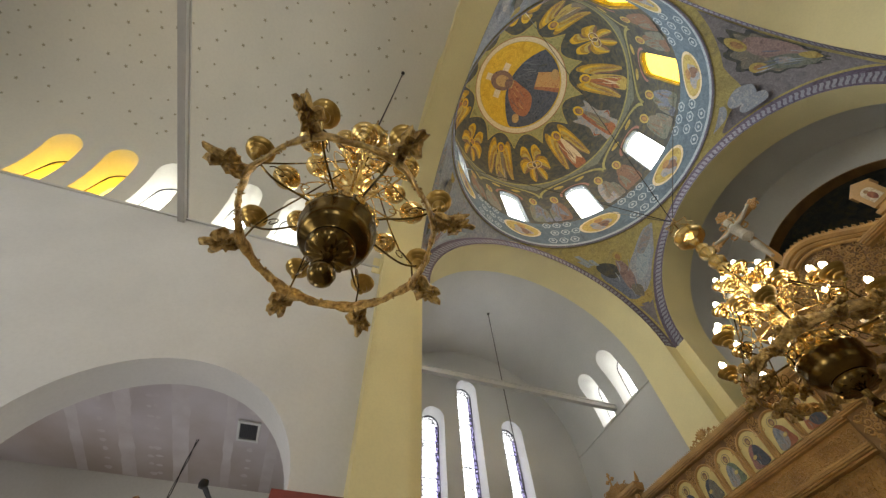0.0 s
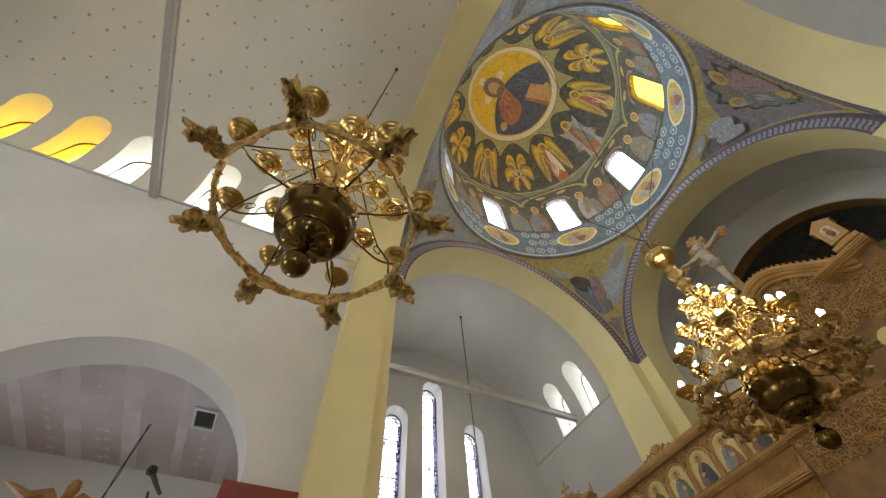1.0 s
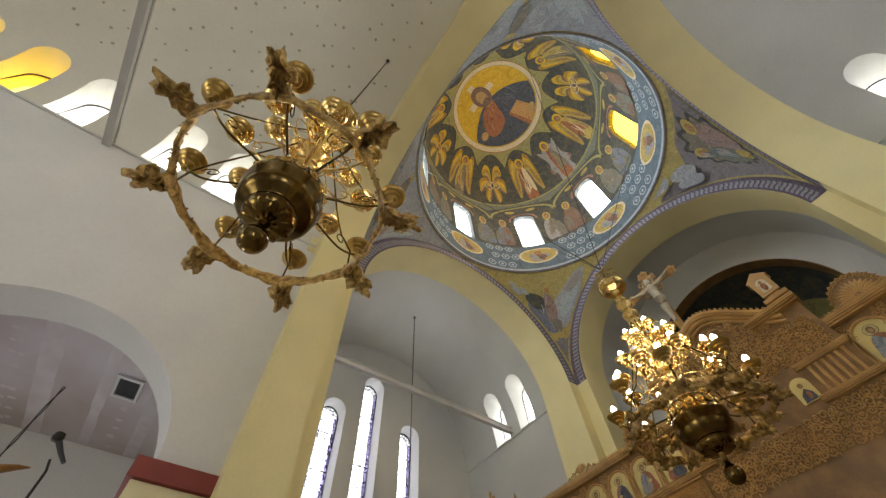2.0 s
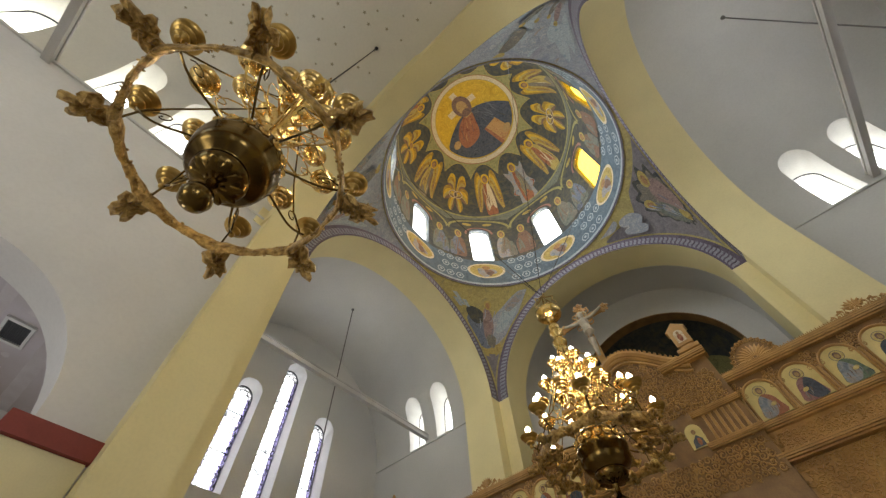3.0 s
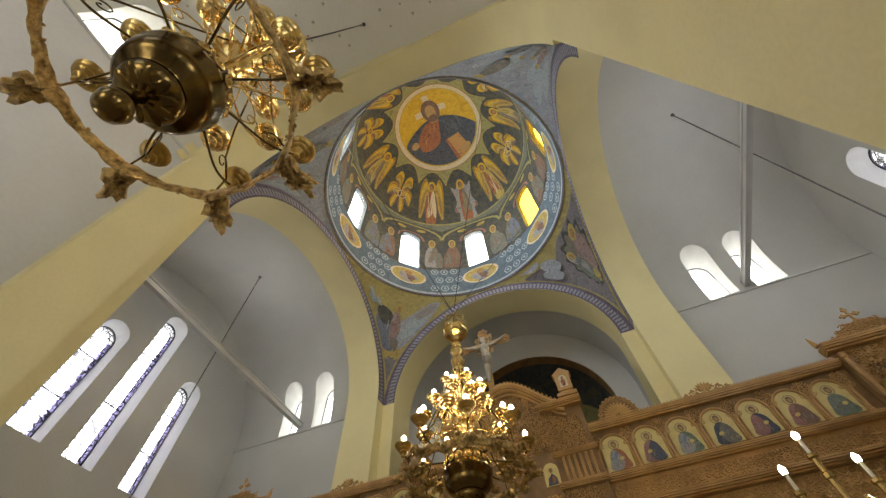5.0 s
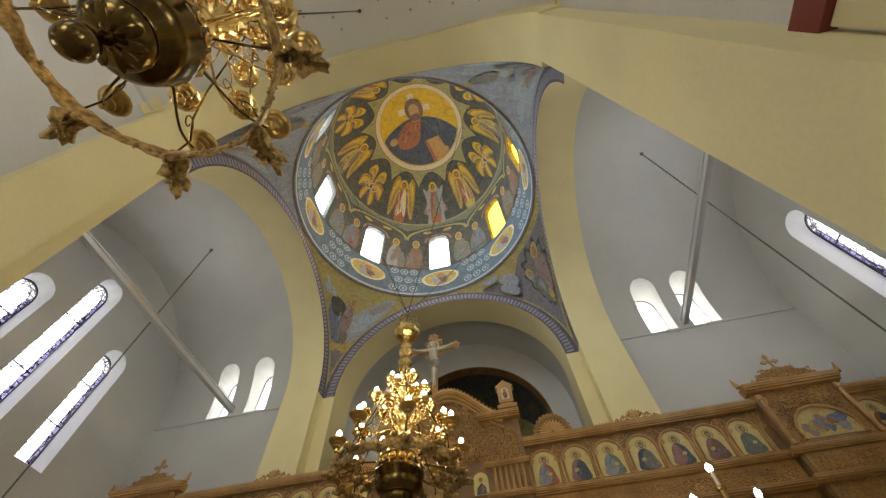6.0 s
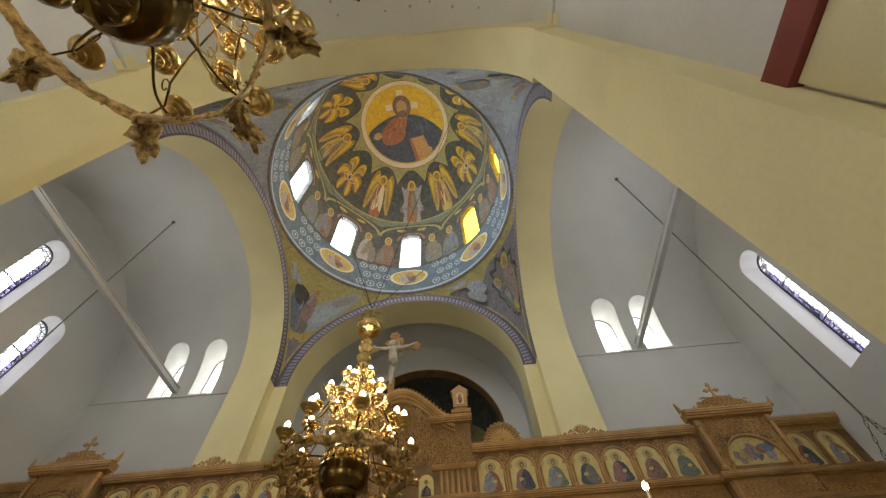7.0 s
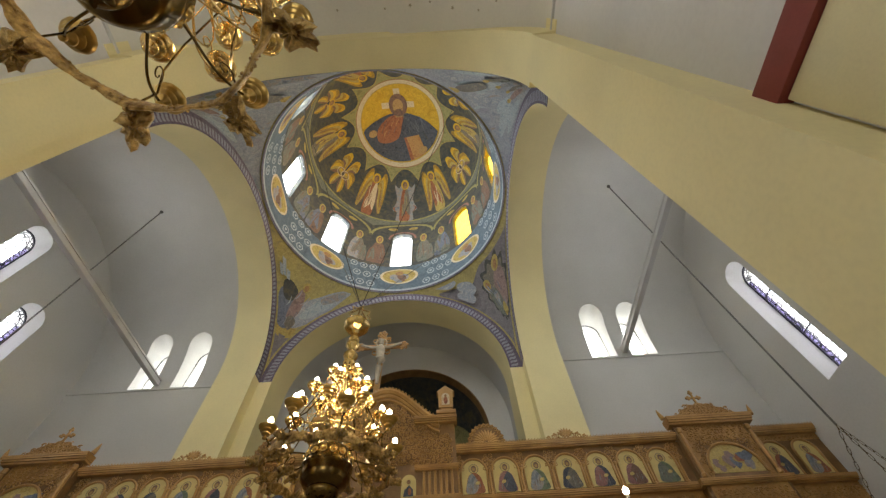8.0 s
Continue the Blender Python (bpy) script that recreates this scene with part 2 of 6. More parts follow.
def lathe(bm, prof, seg=24, m=None, mi=0, wave=0.0, lobes=0, ends=True):
    """A turned shape from (radius, height) pairs; wave and lobes flute it."""
    m = m or Matrix()
    rows = []
    for r, z in prof:
        row = []
        for i in range(seg):
            a = 2 * math.pi * i / seg
            rr = r * (1 + wave * math.cos(lobes * a)) if lobes else r
            row.append(bm.verts.new(m @ Vector((rr * math.cos(a), rr * math.sin(a), z))))
        rows.append(row)
    for j in range(len(rows) - 1):
        for i in range(seg):
            f = bm.faces.new((rows[j][i], rows[j][(i + 1) % seg], rows[j + 1][(i + 1) % seg], rows[j + 1][i]))
            f.material_index = mi
    for row in (rows[0], rows[-1]) if ends else ():
        f = bm.faces.new(row)
        f.material_index = mi


def tube(bm, pts, r, seg=6, mi=0, flat=1.0):
    """A rod along points; r may be one radius or one for each point."""
    pts = [Vector(p) for p in pts]
    rows = []
    for i, p in enumerate(pts):
        d = (pts[min(i + 1, len(pts) - 1)] - pts[max(i - 1, 0)]).normalized()
        side = d.cross(Vector((0, 0, 1)))
        if side.length < 1e-3:
            side = d.cross(Vector((0, 1, 0)))
        side.normalize()
        up = side.cross(d)
        rr = r[i] if isinstance(r, (list, tuple)) else r
        rows.append([bm.verts.new(p + side * rr * math.cos(2 * math.pi * k / seg) + up * rr * flat * math.sin(2 * math.pi * k / seg)) for k in range(seg)])
    for j in range(len(rows) - 1):
        for k in range(seg):
            f = bm.faces.new((rows[j][k], rows[j][(k + 1) % seg], rows[j + 1][(k + 1) % seg], rows[j + 1][k]))
            f.material_index = mi
    for row in (rows[0], rows[-1]):
        f = bm.faces.new(row)
        f.material_index = mi


def arched(w, z0, z1, n=12):
    """The outline of a round-headed opening, w wide, from z0 up to z1."""
    r = w / 2
    return [(-r, z0), (r, z0)] + [(r * math.cos(math.pi * i / n), z1 - r + r * math.sin(math.pi * i / n)) for i in range(n + 1)]


def cut(ob, bm):
    """Takes the closed shapes in bm out of ob."""
    bmesh.ops.recalc_face_normals(bm, faces=bm.faces)
    me = bpy.data.meshes.new("cutter")
    bm.to_mesh(me)
    bm.free()
    c = new("cutter", me)
    md = ob.modifiers.new("cut", "BOOLEAN")
    md.object, md.solver, md.operation = c, "EXACT", "DIFFERENCE"
    bpy.context.view_layer.update()
    dg = bpy.context.evaluated_depsgraph_get()
    res = bpy.data.meshes.new_from_object(ob.evaluated_get(dg))
    ob.modifiers.clear()
    ob.data = res
    bpy.data.objects.remove(c)
    res.set_sharp_from_angle(angle=radians(30))


def patch(bm, pts, place, mi=0, rings=3):
    """A painted area on a curved surface: a star-shaped outline filled in rings."""
    cx, cy = sum(p[0] for p in pts) / len(pts), sum(p[1] for p in pts) / len(pts)
    rows = []
    for k in range(rings, 0, -1):
        s = k / rings
        rows.append([bm.verts.new(place(cx + (u - cx) * s, cy + (v - cy) * s)) for u, v in pts])
    c = bm.verts.new(place(cx, cy))
    n = len(pts)
    for a, b in zip(rows, rows[1:]):
        for i in range(n):
            bm.faces.new((a[i], a[(i + 1) % n], b[(i + 1) % n], b[i])).material_index = mi
    for i in range(n):
        bm.faces.new((rows[-1][i], rows[-1][(i + 1) % n], c)).material_index = mi


def oval(cx, cy, rx, ry, n=20, turn=0.0, wob=0.0):
    out = []
    for i in range(n):
        a = 2 * math.pi * i / n
        k = 1 + wob * math.sin(3 * a + cx * 7) + 0.6 * wob * math.sin(5 * a + cy * 5)
        u, v = rx * k * math.cos(a), ry * k * math.sin(a)
        out.append((cx + u * math.cos(turn) - v * math.sin(turn), cy + u * math.sin(turn) + v * math.cos(turn)))
    return out


def smooth_line(pts, k=5, closed=True):
    """A rounded line through points."""
    n = len(pts)
    out = []
    for i in range(n if closed else n - 1):
        if closed:
            p0, p1, p2, p3 = (pts[(i + d) % n] for d in (-1, 0, 1, 2))
        else:
            p0, p1, p2, p3 = (pts[max(0, min(n - 1, i + d))] for d in (-1, 0, 1, 2))
        for q in range(k):
            t = q / k
            out.append(tuple(0.5 * (2 * p1[c] + (p2[c] - p0[c]) * t + (2 * p0[c] - 5 * p1[c] + 4 * p2[c] - p3[c]) * t * t + (3 * p1[c] - p0[c] - 3 * p2[c] + p3[c]) * t ** 3) for c in (0, 1)))
    return out if closed else out + [pts[-1]]


def strip(bm, one, two, place, mats, k=5):
    """A painted band between two lines, in stripes of the given materials."""
    a, c = smooth_line(one, k, False), smooth_line(two, k, False)
    m = len(mats)
    for i in range(len(a) - 1):
        for j, mi in enumerate(mats):
            def q(i, j):
                t = j / m
                return bm.verts.new(place(a[i][0] + (c[i][0] - a[i][0]) * t, a[i][1] + (c[i][1] - a[i][1]) * t))
            bm.faces.new((q(i, j), q(i + 1, j), q(i + 1, j + 1), q(i, j + 1))).material_index = mi


def stroke(bm, pts, w, place, mi):
    """A tapered brush stroke."""
    n = len(pts) - 1
    strip(bm, [(u - w * math.sin(math.pi * (i + 0.4) / (n + 0.8)), v) for i, (u, v) in enumerate(pts)], [(u + w * math.sin(math.pi * (i + 0.4) / (n + 0.8)), v) for i, (u, v) in enumerate(pts)], place, [mi], 3)


def robed(bm, at, cx, cy, w, h, cols, rng, off=0.010, lean=0.0, head=True, hx=0.42, hy=0.16):
    """A plain robed shape with folds and a halo; cols: robe, mantle, dark, light, halo, brown."""
    def tr(pts):
        return [(cx + w * (u + lean * v), cy + h * v) for u, v in pts]
    ro, ma, dk, li, ha, br = cols
    patch(bm, tr(smooth_line([(-0.78, 0.0), (-0.1, -0.02), (0.72, 0.0), (0.80, 0.3), (0.62, 0.58), (0.28, 0.72), (-0.28, 0.72), (-0.66, 0.56), (-0.85, 0.28)], 4)), at(off), ro, 4)
    s = rng.choice((-1, 1))
    patch(bm, tr(smooth_line([(s * 0.1, 0.70), (s * 0.5, 0.66), (s * 0.84, 0.34), (s * 0.72, 0.12), (s * 0.2, 0.24), (-s * 0.5, 0.10), (-s * 0.3, 0.34)], 4)), at(off + 0.004), ma, 4)
    for q in range(9):
        u = rng.uniform(-0.6, 0.6)
        v = rng.uniform(0.04, 0.38)
        d = rng.uniform(-0.25, 0.25)
        stroke(bm, tr([(u + d, v), (u + 0.4 * d, v + 0.1), (u, v + 0.2), (u * 0.8, v + 0.28)]), w * rng.uniform(0.03, 0.06), at(off + 0.008 + 0.0006 * q), rng.choice((dk, dk, li)))
    if head:
        patch(bm, tr(oval(0, 0.70 + 0.9 * hy, hx, hy, 20)), at(off + 0.006), ha, 2)
        patch(bm, tr(oval(0, 0.69 + 0.9 * hy, hx * 0.6, hy * 0.72, 16)), at(off + 0.015), dk, 2)
        patch(bm, tr(oval(0, 0.68 + 0.85 * hy, hx * 0.42, hy * 0.55, 14)), at(off + 0.018), br, 2)


# ---- floor and walls ----
bm = bmesh.new()
box(bm, -16, 16, -16, 12, -0.2, 0)
solid("floor", bm, FLOOR, "polished brown stone church floor", "floor", "structure")

ARCHES = [(-6.16, 1.54), (-9.98, 1.54)]
for side, wname in ((-1, "wall_nave_north"), (1, "wall_nave_south")):
    bm = bmesh.new()
    box(bm, *sorted((side * NAVE, side * (NAVE + 0.52))), -14, -4.018, 0, NAVE_SPRING)
    w = solid(wname, bm, PLASTER, "white plastered nave wall with round arches", "wall", "structure")
    bm = bmesh.new()
    for yc, r in ARCHES:
        prism(bm, [(yc + u, z) for u, z in arched(2 * r, -1, 3.76 + r, 28)], lambda u, v, k: (side * (NAVE - 0.2 + 1.0 * k), u, v))
    cut(w, bm)
    # capped impost piers between the arches
    for y0, y1 in ((-4.74, -4.04), (-8.5, -7.70)):
        pier = thing("pier_impost", (side * (NAVE + 0.2), (y0 + y1) / 2, 0), "cream pier with a dark red cap below the arch", "pier", "piers of the nave", "structure")
        bm = bmesh.new()
        box(bm, *sorted((side * (NAVE - 0.05), side * (NAVE + 0.57))), y0, y1, 0, 3.64, bev=0.01)
        part("shaft", bm, CREAM, pier)
        bm = bmesh.new()
        box(bm, *sorted((side * (NAVE - 0.09), side * (NAVE + 0.61))), y0 - 0.05, y1 + 0.03, 3.645, 3.84, bev=0.012)
        part("cap", bm, RED, pier, "dark red painted cap")
    # ledge at the springing
    bm = bmesh.new()
    box(bm, *sorted((side * (NAVE - 0.035), side * (NAVE + 0.003))), -14, -4.022, 8.315, 8.37, bev=0.01)
    solid("trim_ledge", bm, PLASTER_GREY, "thin grey plaster ledge at the vault's foot", "ledge", "structure")
    # aisle behind the arches
    bm = bmesh.new()
    box(bm, *sorted((side * (NAVE + 0.522), side * 6.6)), -14, -DEPTH - 0.2, 5.40, 5.7)
    solid("ceiling_aisle", bm, AISLE, "stained lavender plaster ceiling of the aisle", "ceiling", "structure")
    bm = bmesh.new()
    box(bm, *sorted((side * 6.6, side * 7.0)), -14, -DEPTH - 0.2, 0, 5.7)
    w = solid("wall_aisle", bm, PLASTER_GREY, "grey plastered aisle wall", "wall", "structure")
    # Unseen aisle windows, added so fill lamps can light the aisle and lower nave.
    bm = bmesh.new()
    for yc in (-6.3, -10.0):
        prism(bm, [(yc + u, z) for u, z in arched(1.2, 1.0, 3.4)], lambda u, v, k: (side * (6.5 + 0.7 * k), u, v))
    cut(w, bm)
    for yc in (-6.3, -10.0):
        window_light("aisle_fill", (side * 6.9, yc, 2.2), (-side, 0, 0), 1.2, 2.4, 2.7, (0.88, 0.90, 1.0))

bm = bmesh.new()
box(bm, -7, 7, -14.5, -14, 0, 12.2)
w = solid("wall_west", bm, PLASTER, "white plastered west wall", "wall", "structure")
# Unseen window and door openings, added for light from the west.
bm = bmesh.new()
prism(bm, arched(3.0, 5.0, 10.0, 20), lambda u, v, k: (u, -14.6 + 0.7 * k, v))
cut(w, bm)
bm = bmesh.new()
box(bm, -1.3, 1.3, -14.6, -13.9, -0.1, 3.1)
cut(w, bm)
# Fill lamps in the added west openings; their strength is set by eye.
window_light("west_low_fill", (0, -14.4, 1.55), (0, 1, 0), 2.6, 3.0, 2.4, (1.0, 0.97, 0.93))
window_light("west_high_fill", (0, -14.4, 7.4), (0, 1, 0), 3.0, 4.6, 0.20, (1.0, 0.96, 0.90))


# ---- vaults ----
def vault_outline(half, spring, rise, outer, top, n=40):
    inner = [(half * math.cos(math.pi * i / n), spring + rise * math.sin(math.pi * i / n)) for i in range(n + 1)]
    return inner + [(-outer, spring), (-outer, top), (outer, top), (outer, spring)]


def arched_window(k, place, w, z0, z1, pane_mat, colour, radiance, yaw, lead=False):
    """A round-headed window: pane, dark frame and the daylight behind it. Local u runs along the wall, d outward."""
    x, y = place
    m = Matrix.Translation((x, y, 0)) @ Matrix.Rotation(yaw, 4, "Z")
    win = thing(f"window_{k}", (x, y, z0), "round-headed window with " + ("stained leaded glass" if lead else "amber glass" if pane_mat is GLASS_Y else "bright clear glass"), "window", kind="structure")
    bm = bmesh.new()
    prism(bm, arched(w, z0, z1), lambda u, v, t: m @ Vector((u, 0.012 * t, v)))
    p = part("pane", bm, pane_mat, win)
    p.visible_shadow = False
    bm = bmesh.new()
    r = w / 2
    line = [(-r, z0)] + [(-r * math.cos(math.pi * i / 14), z1 - r + r * math.sin(math.pi * i / 14)) for i in range(15)] + [(r, z0), (-r, z0)]
    tube(bm, [m @ Vector((u, -0.012, v)) for u, v in line], 0.030 if lead else 0.016, 6)
    part("window_frame", bm, LEAD, win)
    if lead:
        bm = bmesh.new()
        inner = [(u * 0.62, z0 if v == z0 else z0 + (v - z0) * (1 - 0.10 / (z1 - z0))) for u, v in line]
        tube(bm, [m @ Vector((u, -0.008, v)) for u, v in inner], 0.009, 5)
        zz = z0 + 0.25
        while zz < z1 - r:
            for s in (-1, 1):
                tube(bm, [m @ Vector((s * r * 0.62, -0.008, zz)), m @ Vector((s * r, -0.008, zz + 0.03))], 0.005, 4)
                tube(bm, [m @ Vector((s * r * 0.72, -0.008, zz + 0.06)), m @ Vector((s * r * 0.82, -0.008, zz + 0.10)), m @ Vector((s * r * 0.9, -0.008, zz + 0.06))], 0.006, 4)
            zz += 0.155
        part("leading", bm, LEAD, win)
        bm = bmesh.new()
        for s in (-1, 1):
            prism(bm, [(s * r * 0.64, z0), (s * r, z0), (s * r, z1 - r), (s * r * 0.64, z1 - r)], lambda u, v, t: m @ Vector((u, 0.016 + 0.004 * t, v)))
        b = part("stained_border", bm, GLASS_B, win)
        b.visible_shadow = False
        for zc in (z0 + (z1 - z0) * 0.36, z0 + (z1 - z0) * 0.72):
            bm = bmesh.new()
            tube(bm, [m @ Vector((-r, -0.01, zc)), m @ Vector((r, -0.01, zc))], 0.014, 6)
            part("glazing_bar", bm, LEAD, win)
    out = m.to_3x3() @ Vector((0, 1, 0))
    c = m @ Vector((0, 0.3, (z0 + z1) / 2))
    window_light("window_daylight", c, -out, w * 1.25, (z1 - z0) * 1.12, radiance, colour)
    return win


WHITE, AMBER = (0.88, 0.94, 1.0), (1.0, 0.76, 0.24)
SKY = 5.0
k = 0
# nave vault with clerestory openings
bm = bmesh.new()
prism(bm, vault_outline(NAVE, NAVE_SPRING, NAVE_RISE, NAVE + 0.52, 12.2), lambda u, v, t: (u, -14 + (14 - 3.88) * t, v))
nave_vault = solid("ceiling_nave_vault", bm, VAULT, "cream plaster barrel vault dotted with stars", "vault", "structure")
NAVE_WINDOWS = [(-10.5, 1), (-9.5, 1), (-8.56, 0), (-7.08, 0), (-6.05, 0)]
bm = bmesh.new()
for side in (-1, 1):
    for yc, _ in NAVE_WINDOWS:
        prism(bm, [(yc + u, v) for u, v in arched(0.58, 8.3, 9.72)], lambda u, v, t: (side * (2.0 + 2.2 * t), u, v))
cut(nave_vault, bm)
for side in (-1, 1):
    for yc, amber in NAVE_WINDOWS:
        k += 1
        a = amber if side < 0 else 0
        # South windows are out of view; their stronger lamps serve as nave fill.
        arched_window(k, (side * 3.58, yc), 0.58, 8.365, 9.72, GLASS_Y if a else GLASS_W, AMBER if a else WHITE, SKY * (0.10 if a else 0.13 if side < 0 else 0.24), radians(90) if side < 0 else radians(-90))

# arms with their vaults, end walls and clerestory openings
for side, end, nm in ((-1, N_END, "north"), (1, S_END, "south")):
    x0, x1 = side * (DEPTH - 0.002), end
    arm_windows, arm_spring, arm_top, arm_w = ((5.20, 6.26), 8.13, 9.65, 0.60) if side < 0 else ((5.41, 6.43), 8.29, 9.82, 0.64)
    arm_rise = ARM_SPRING + ARM_RISE - arm_spring
    bm = bmesh.new()
    prism(bm, vault_outline(ARM, arm_spring, arm_rise, ARM + 0.6, 12.2), lambda u, v, t: (x0 + (x1 - x0) * t, u, v))
    av = solid(f"ceiling_vault_{nm}", bm, PLASTER_GREY, "grey-white plaster barrel vault of the cross arm", "vault", "structure")
    bm = bmesh.new()
    for sy in (-1, 1):
        for xc in arm_windows:
            prism(bm, [(side * xc + u, v) for u, v in arched(arm_w, arm_spring - 0.1, arm_top)], lambda u, v, t: (u, sy * (2.0 + 2.2 * t), v))
    cut(av, bm)
    for sy in (-1, 1):
        bm = bmesh.new()
        box(bm, *sorted((x0, x1)), *sorted((sy * ARM, sy * (ARM + 0.6))), 0, arm_spring)
        solid(f"wall_{nm}_arm", bm, PLASTER_GREY, "grey-white plastered side wall of the cross arm", "wall", "structure")
        bm = bmesh.new()
        box(bm, *sorted((x0 + side * 0.003, x1)), *sorted((sy * (ARM - 0.03), sy * (ARM + 0.003))), arm_spring - 0.045, arm_spring + 0.01, bev=0.008)
        solid("trim_ledge", bm, PLASTER_GREY, "thin grey plaster ledge at the vault's foot", "ledge", "structure")
        for xc in arm_windows:
            k += 1
            # West-side windows (sy < 0) are unseen; much stronger lamps there fill the vault.
            arched_window(k, (side * xc, sy * 3.68), arm_w, arm_spring + 0.004, arm_top, GLASS_W, WHITE if sy < 0 else (1.0, 0.94, 0.78), SKY * (0.9 if sy < 0 else 0.13 if side > 0 else 0.08), 0 if sy > 0 else math.pi)
    bm = bmesh.new()
    box(bm, *sorted((end, end + side * 0.6)), -ARM - 0.6, ARM + 0.6, 0, 12.2)
    ew = solid(f"wall_{nm}_end", bm, PLASTER_GREY, "grey plastered end wall with three tall windows", "wall", "structure")
    TALL = ((-1.30, 8.97), (-0.18, 10.16), (1.16, 8.95)) if side < 0 else ((-1.16, 9.20), (0.06, 10.36), (1.33, 9.20))
    bm = bmesh.new()
    for yc, zt in TALL:
        prism(bm, [(yc + u, v) for u, v in arched(0.66, 6.08, zt)], lambda u, v, t: (end + side * (-0.2 + 1.0 * t), yc + (u - yc) * (1.06 - 0.30 * t), v - 0.10 * t * (v - 6.08) / (zt - 6.08)))
    cut(ew, bm)
    for yc, zt in TALL:
        k += 1
        arched_window(k, (end + side * 0.42, yc), 0.585, 6.082, zt - 0.06, GLASS_L, (0.97, 0.96, 0.97), SKY * (0.20 if side > 0 else 0.07), radians(90) if side < 0 else radians(-90), True)

# plain bright sky outside the windows
for nm, b in (("backdrop_sky", (-4.9, -4.85, -14, -5.2, 7.5, 13)), ("backdrop_sky", (4.85, 4.9, -14, -5.2, 7.5, 13)), ("backdrop_sky", (-10.0, -9.9, -3.5, 3.5, 4, 16)), ("backdrop_sky", (10.4, 10.5, -3.5, 3.5, 4, 16)),
              ("backdrop_sky", (-8.0, -4.3, 4.6, 4.65, 7.5, 12.6)), ("backdrop_sky", (4.3, 8.4, 4.6, 4.65, 7.5, 12.6)), ("backdrop_sky", (-8.0, -4.3, -4.65, -4.6, 7.5, 12.6)), ("backdrop_sky", (4.3, 8.4, -4.65, -4.6, 7.5, 12.6))):
    bm = bmesh.new()
    box(bm, *b)
    solid(nm, bm, SKYGLOW, "plain bright overcast sky outside the windows", "sky", "structure")
bm = bmesh.new()
lathe(bm, [(4.4, 12.0), (4.4, 19.5), (4.45, 19.5), (4.45, 12.0), (4.4, 12.0)], 48, ends=False)
solid("backdrop_sky", bm, SKYGLOW, "plain bright overcast sky round the drum", "sky", "structure")

# tie beams across the vaults
for nm, p, q in (("tie_beam", (-NAVE - 0.01, -7.8, 8.22), (NAVE + 0.01, -7.8, 8.22)), ("tie_beam", (-5.86, -ARM - 0.01, 8.23), (-5.86, ARM + 0.01, 8.23)), ("tie_beam", (5.93, -ARM - 0.01, 8.38), (5.93, ARM + 0.01, 8.38))):
    bm = bmesh.new()
    along_x = p[1] == q[1]
    for w, z0, z1 in ((0.060, 0.0, 0.04), (0.042, 0.04, 0.13), (0.060, 0.13, 0.17)):
        if along_x:
            box(bm, p[0], q[0], p[1] - w, p[1] + w, p[2] + z0, p[2] + z1, bev=0.006)
        else:
            box(bm, p[0] - w, p[0] + w, p[1], q[1], p[2] + z0, p[2] + z1, bev=0.006)
    solid(nm, bm, TIE, "white painted steel tie beam spanning the vault", "beam", "structure", group="tie beams")

# ---- crossing: piers, arches, bands, pendentives ----
for sx in (-1, 1):
    for sy in (-1, 1):
        bm = bmesh.new()
        poly = [(RS, DEPTH), (RS, A), (A, A), (A, RS), (DEPTH, RS), (DEPTH, DEPTH)]
        if sy < 0:
            poly = [(RS, 4.02), (RS, 3.37), (A, 3.37), (A, 3.12), (DEPTH, 3.12), (DEPTH, 4.02)]
        prism(bm, poly, lambda u, v, t: (sx * u, sy * v, HS * t))
        box(bm, *sorted((sx * A, sx * DEPTH)), *sorted((sy * A, sy * DEPTH)), HS, 12.2)
        solid("pier_crossing", bm, YELLOW, "pale yellow painted crossing pier with a notched corner", "pier", "structure", group="crossing piers")


def cross_place(d):
    """Places (across, up, out) for the arch on side d: 0 east, 1 north, 2 west, 3 south."""
    c, s = ((0, 1), (-1, 0), (0, -1), (1, 0))[d], ((1, 0), (0, 1), (-1, 0), (0, -1))[d]
    return lambda u, v, w: (c[0] * w + s[0] * u, c[1] * w + s[1] * u, v)


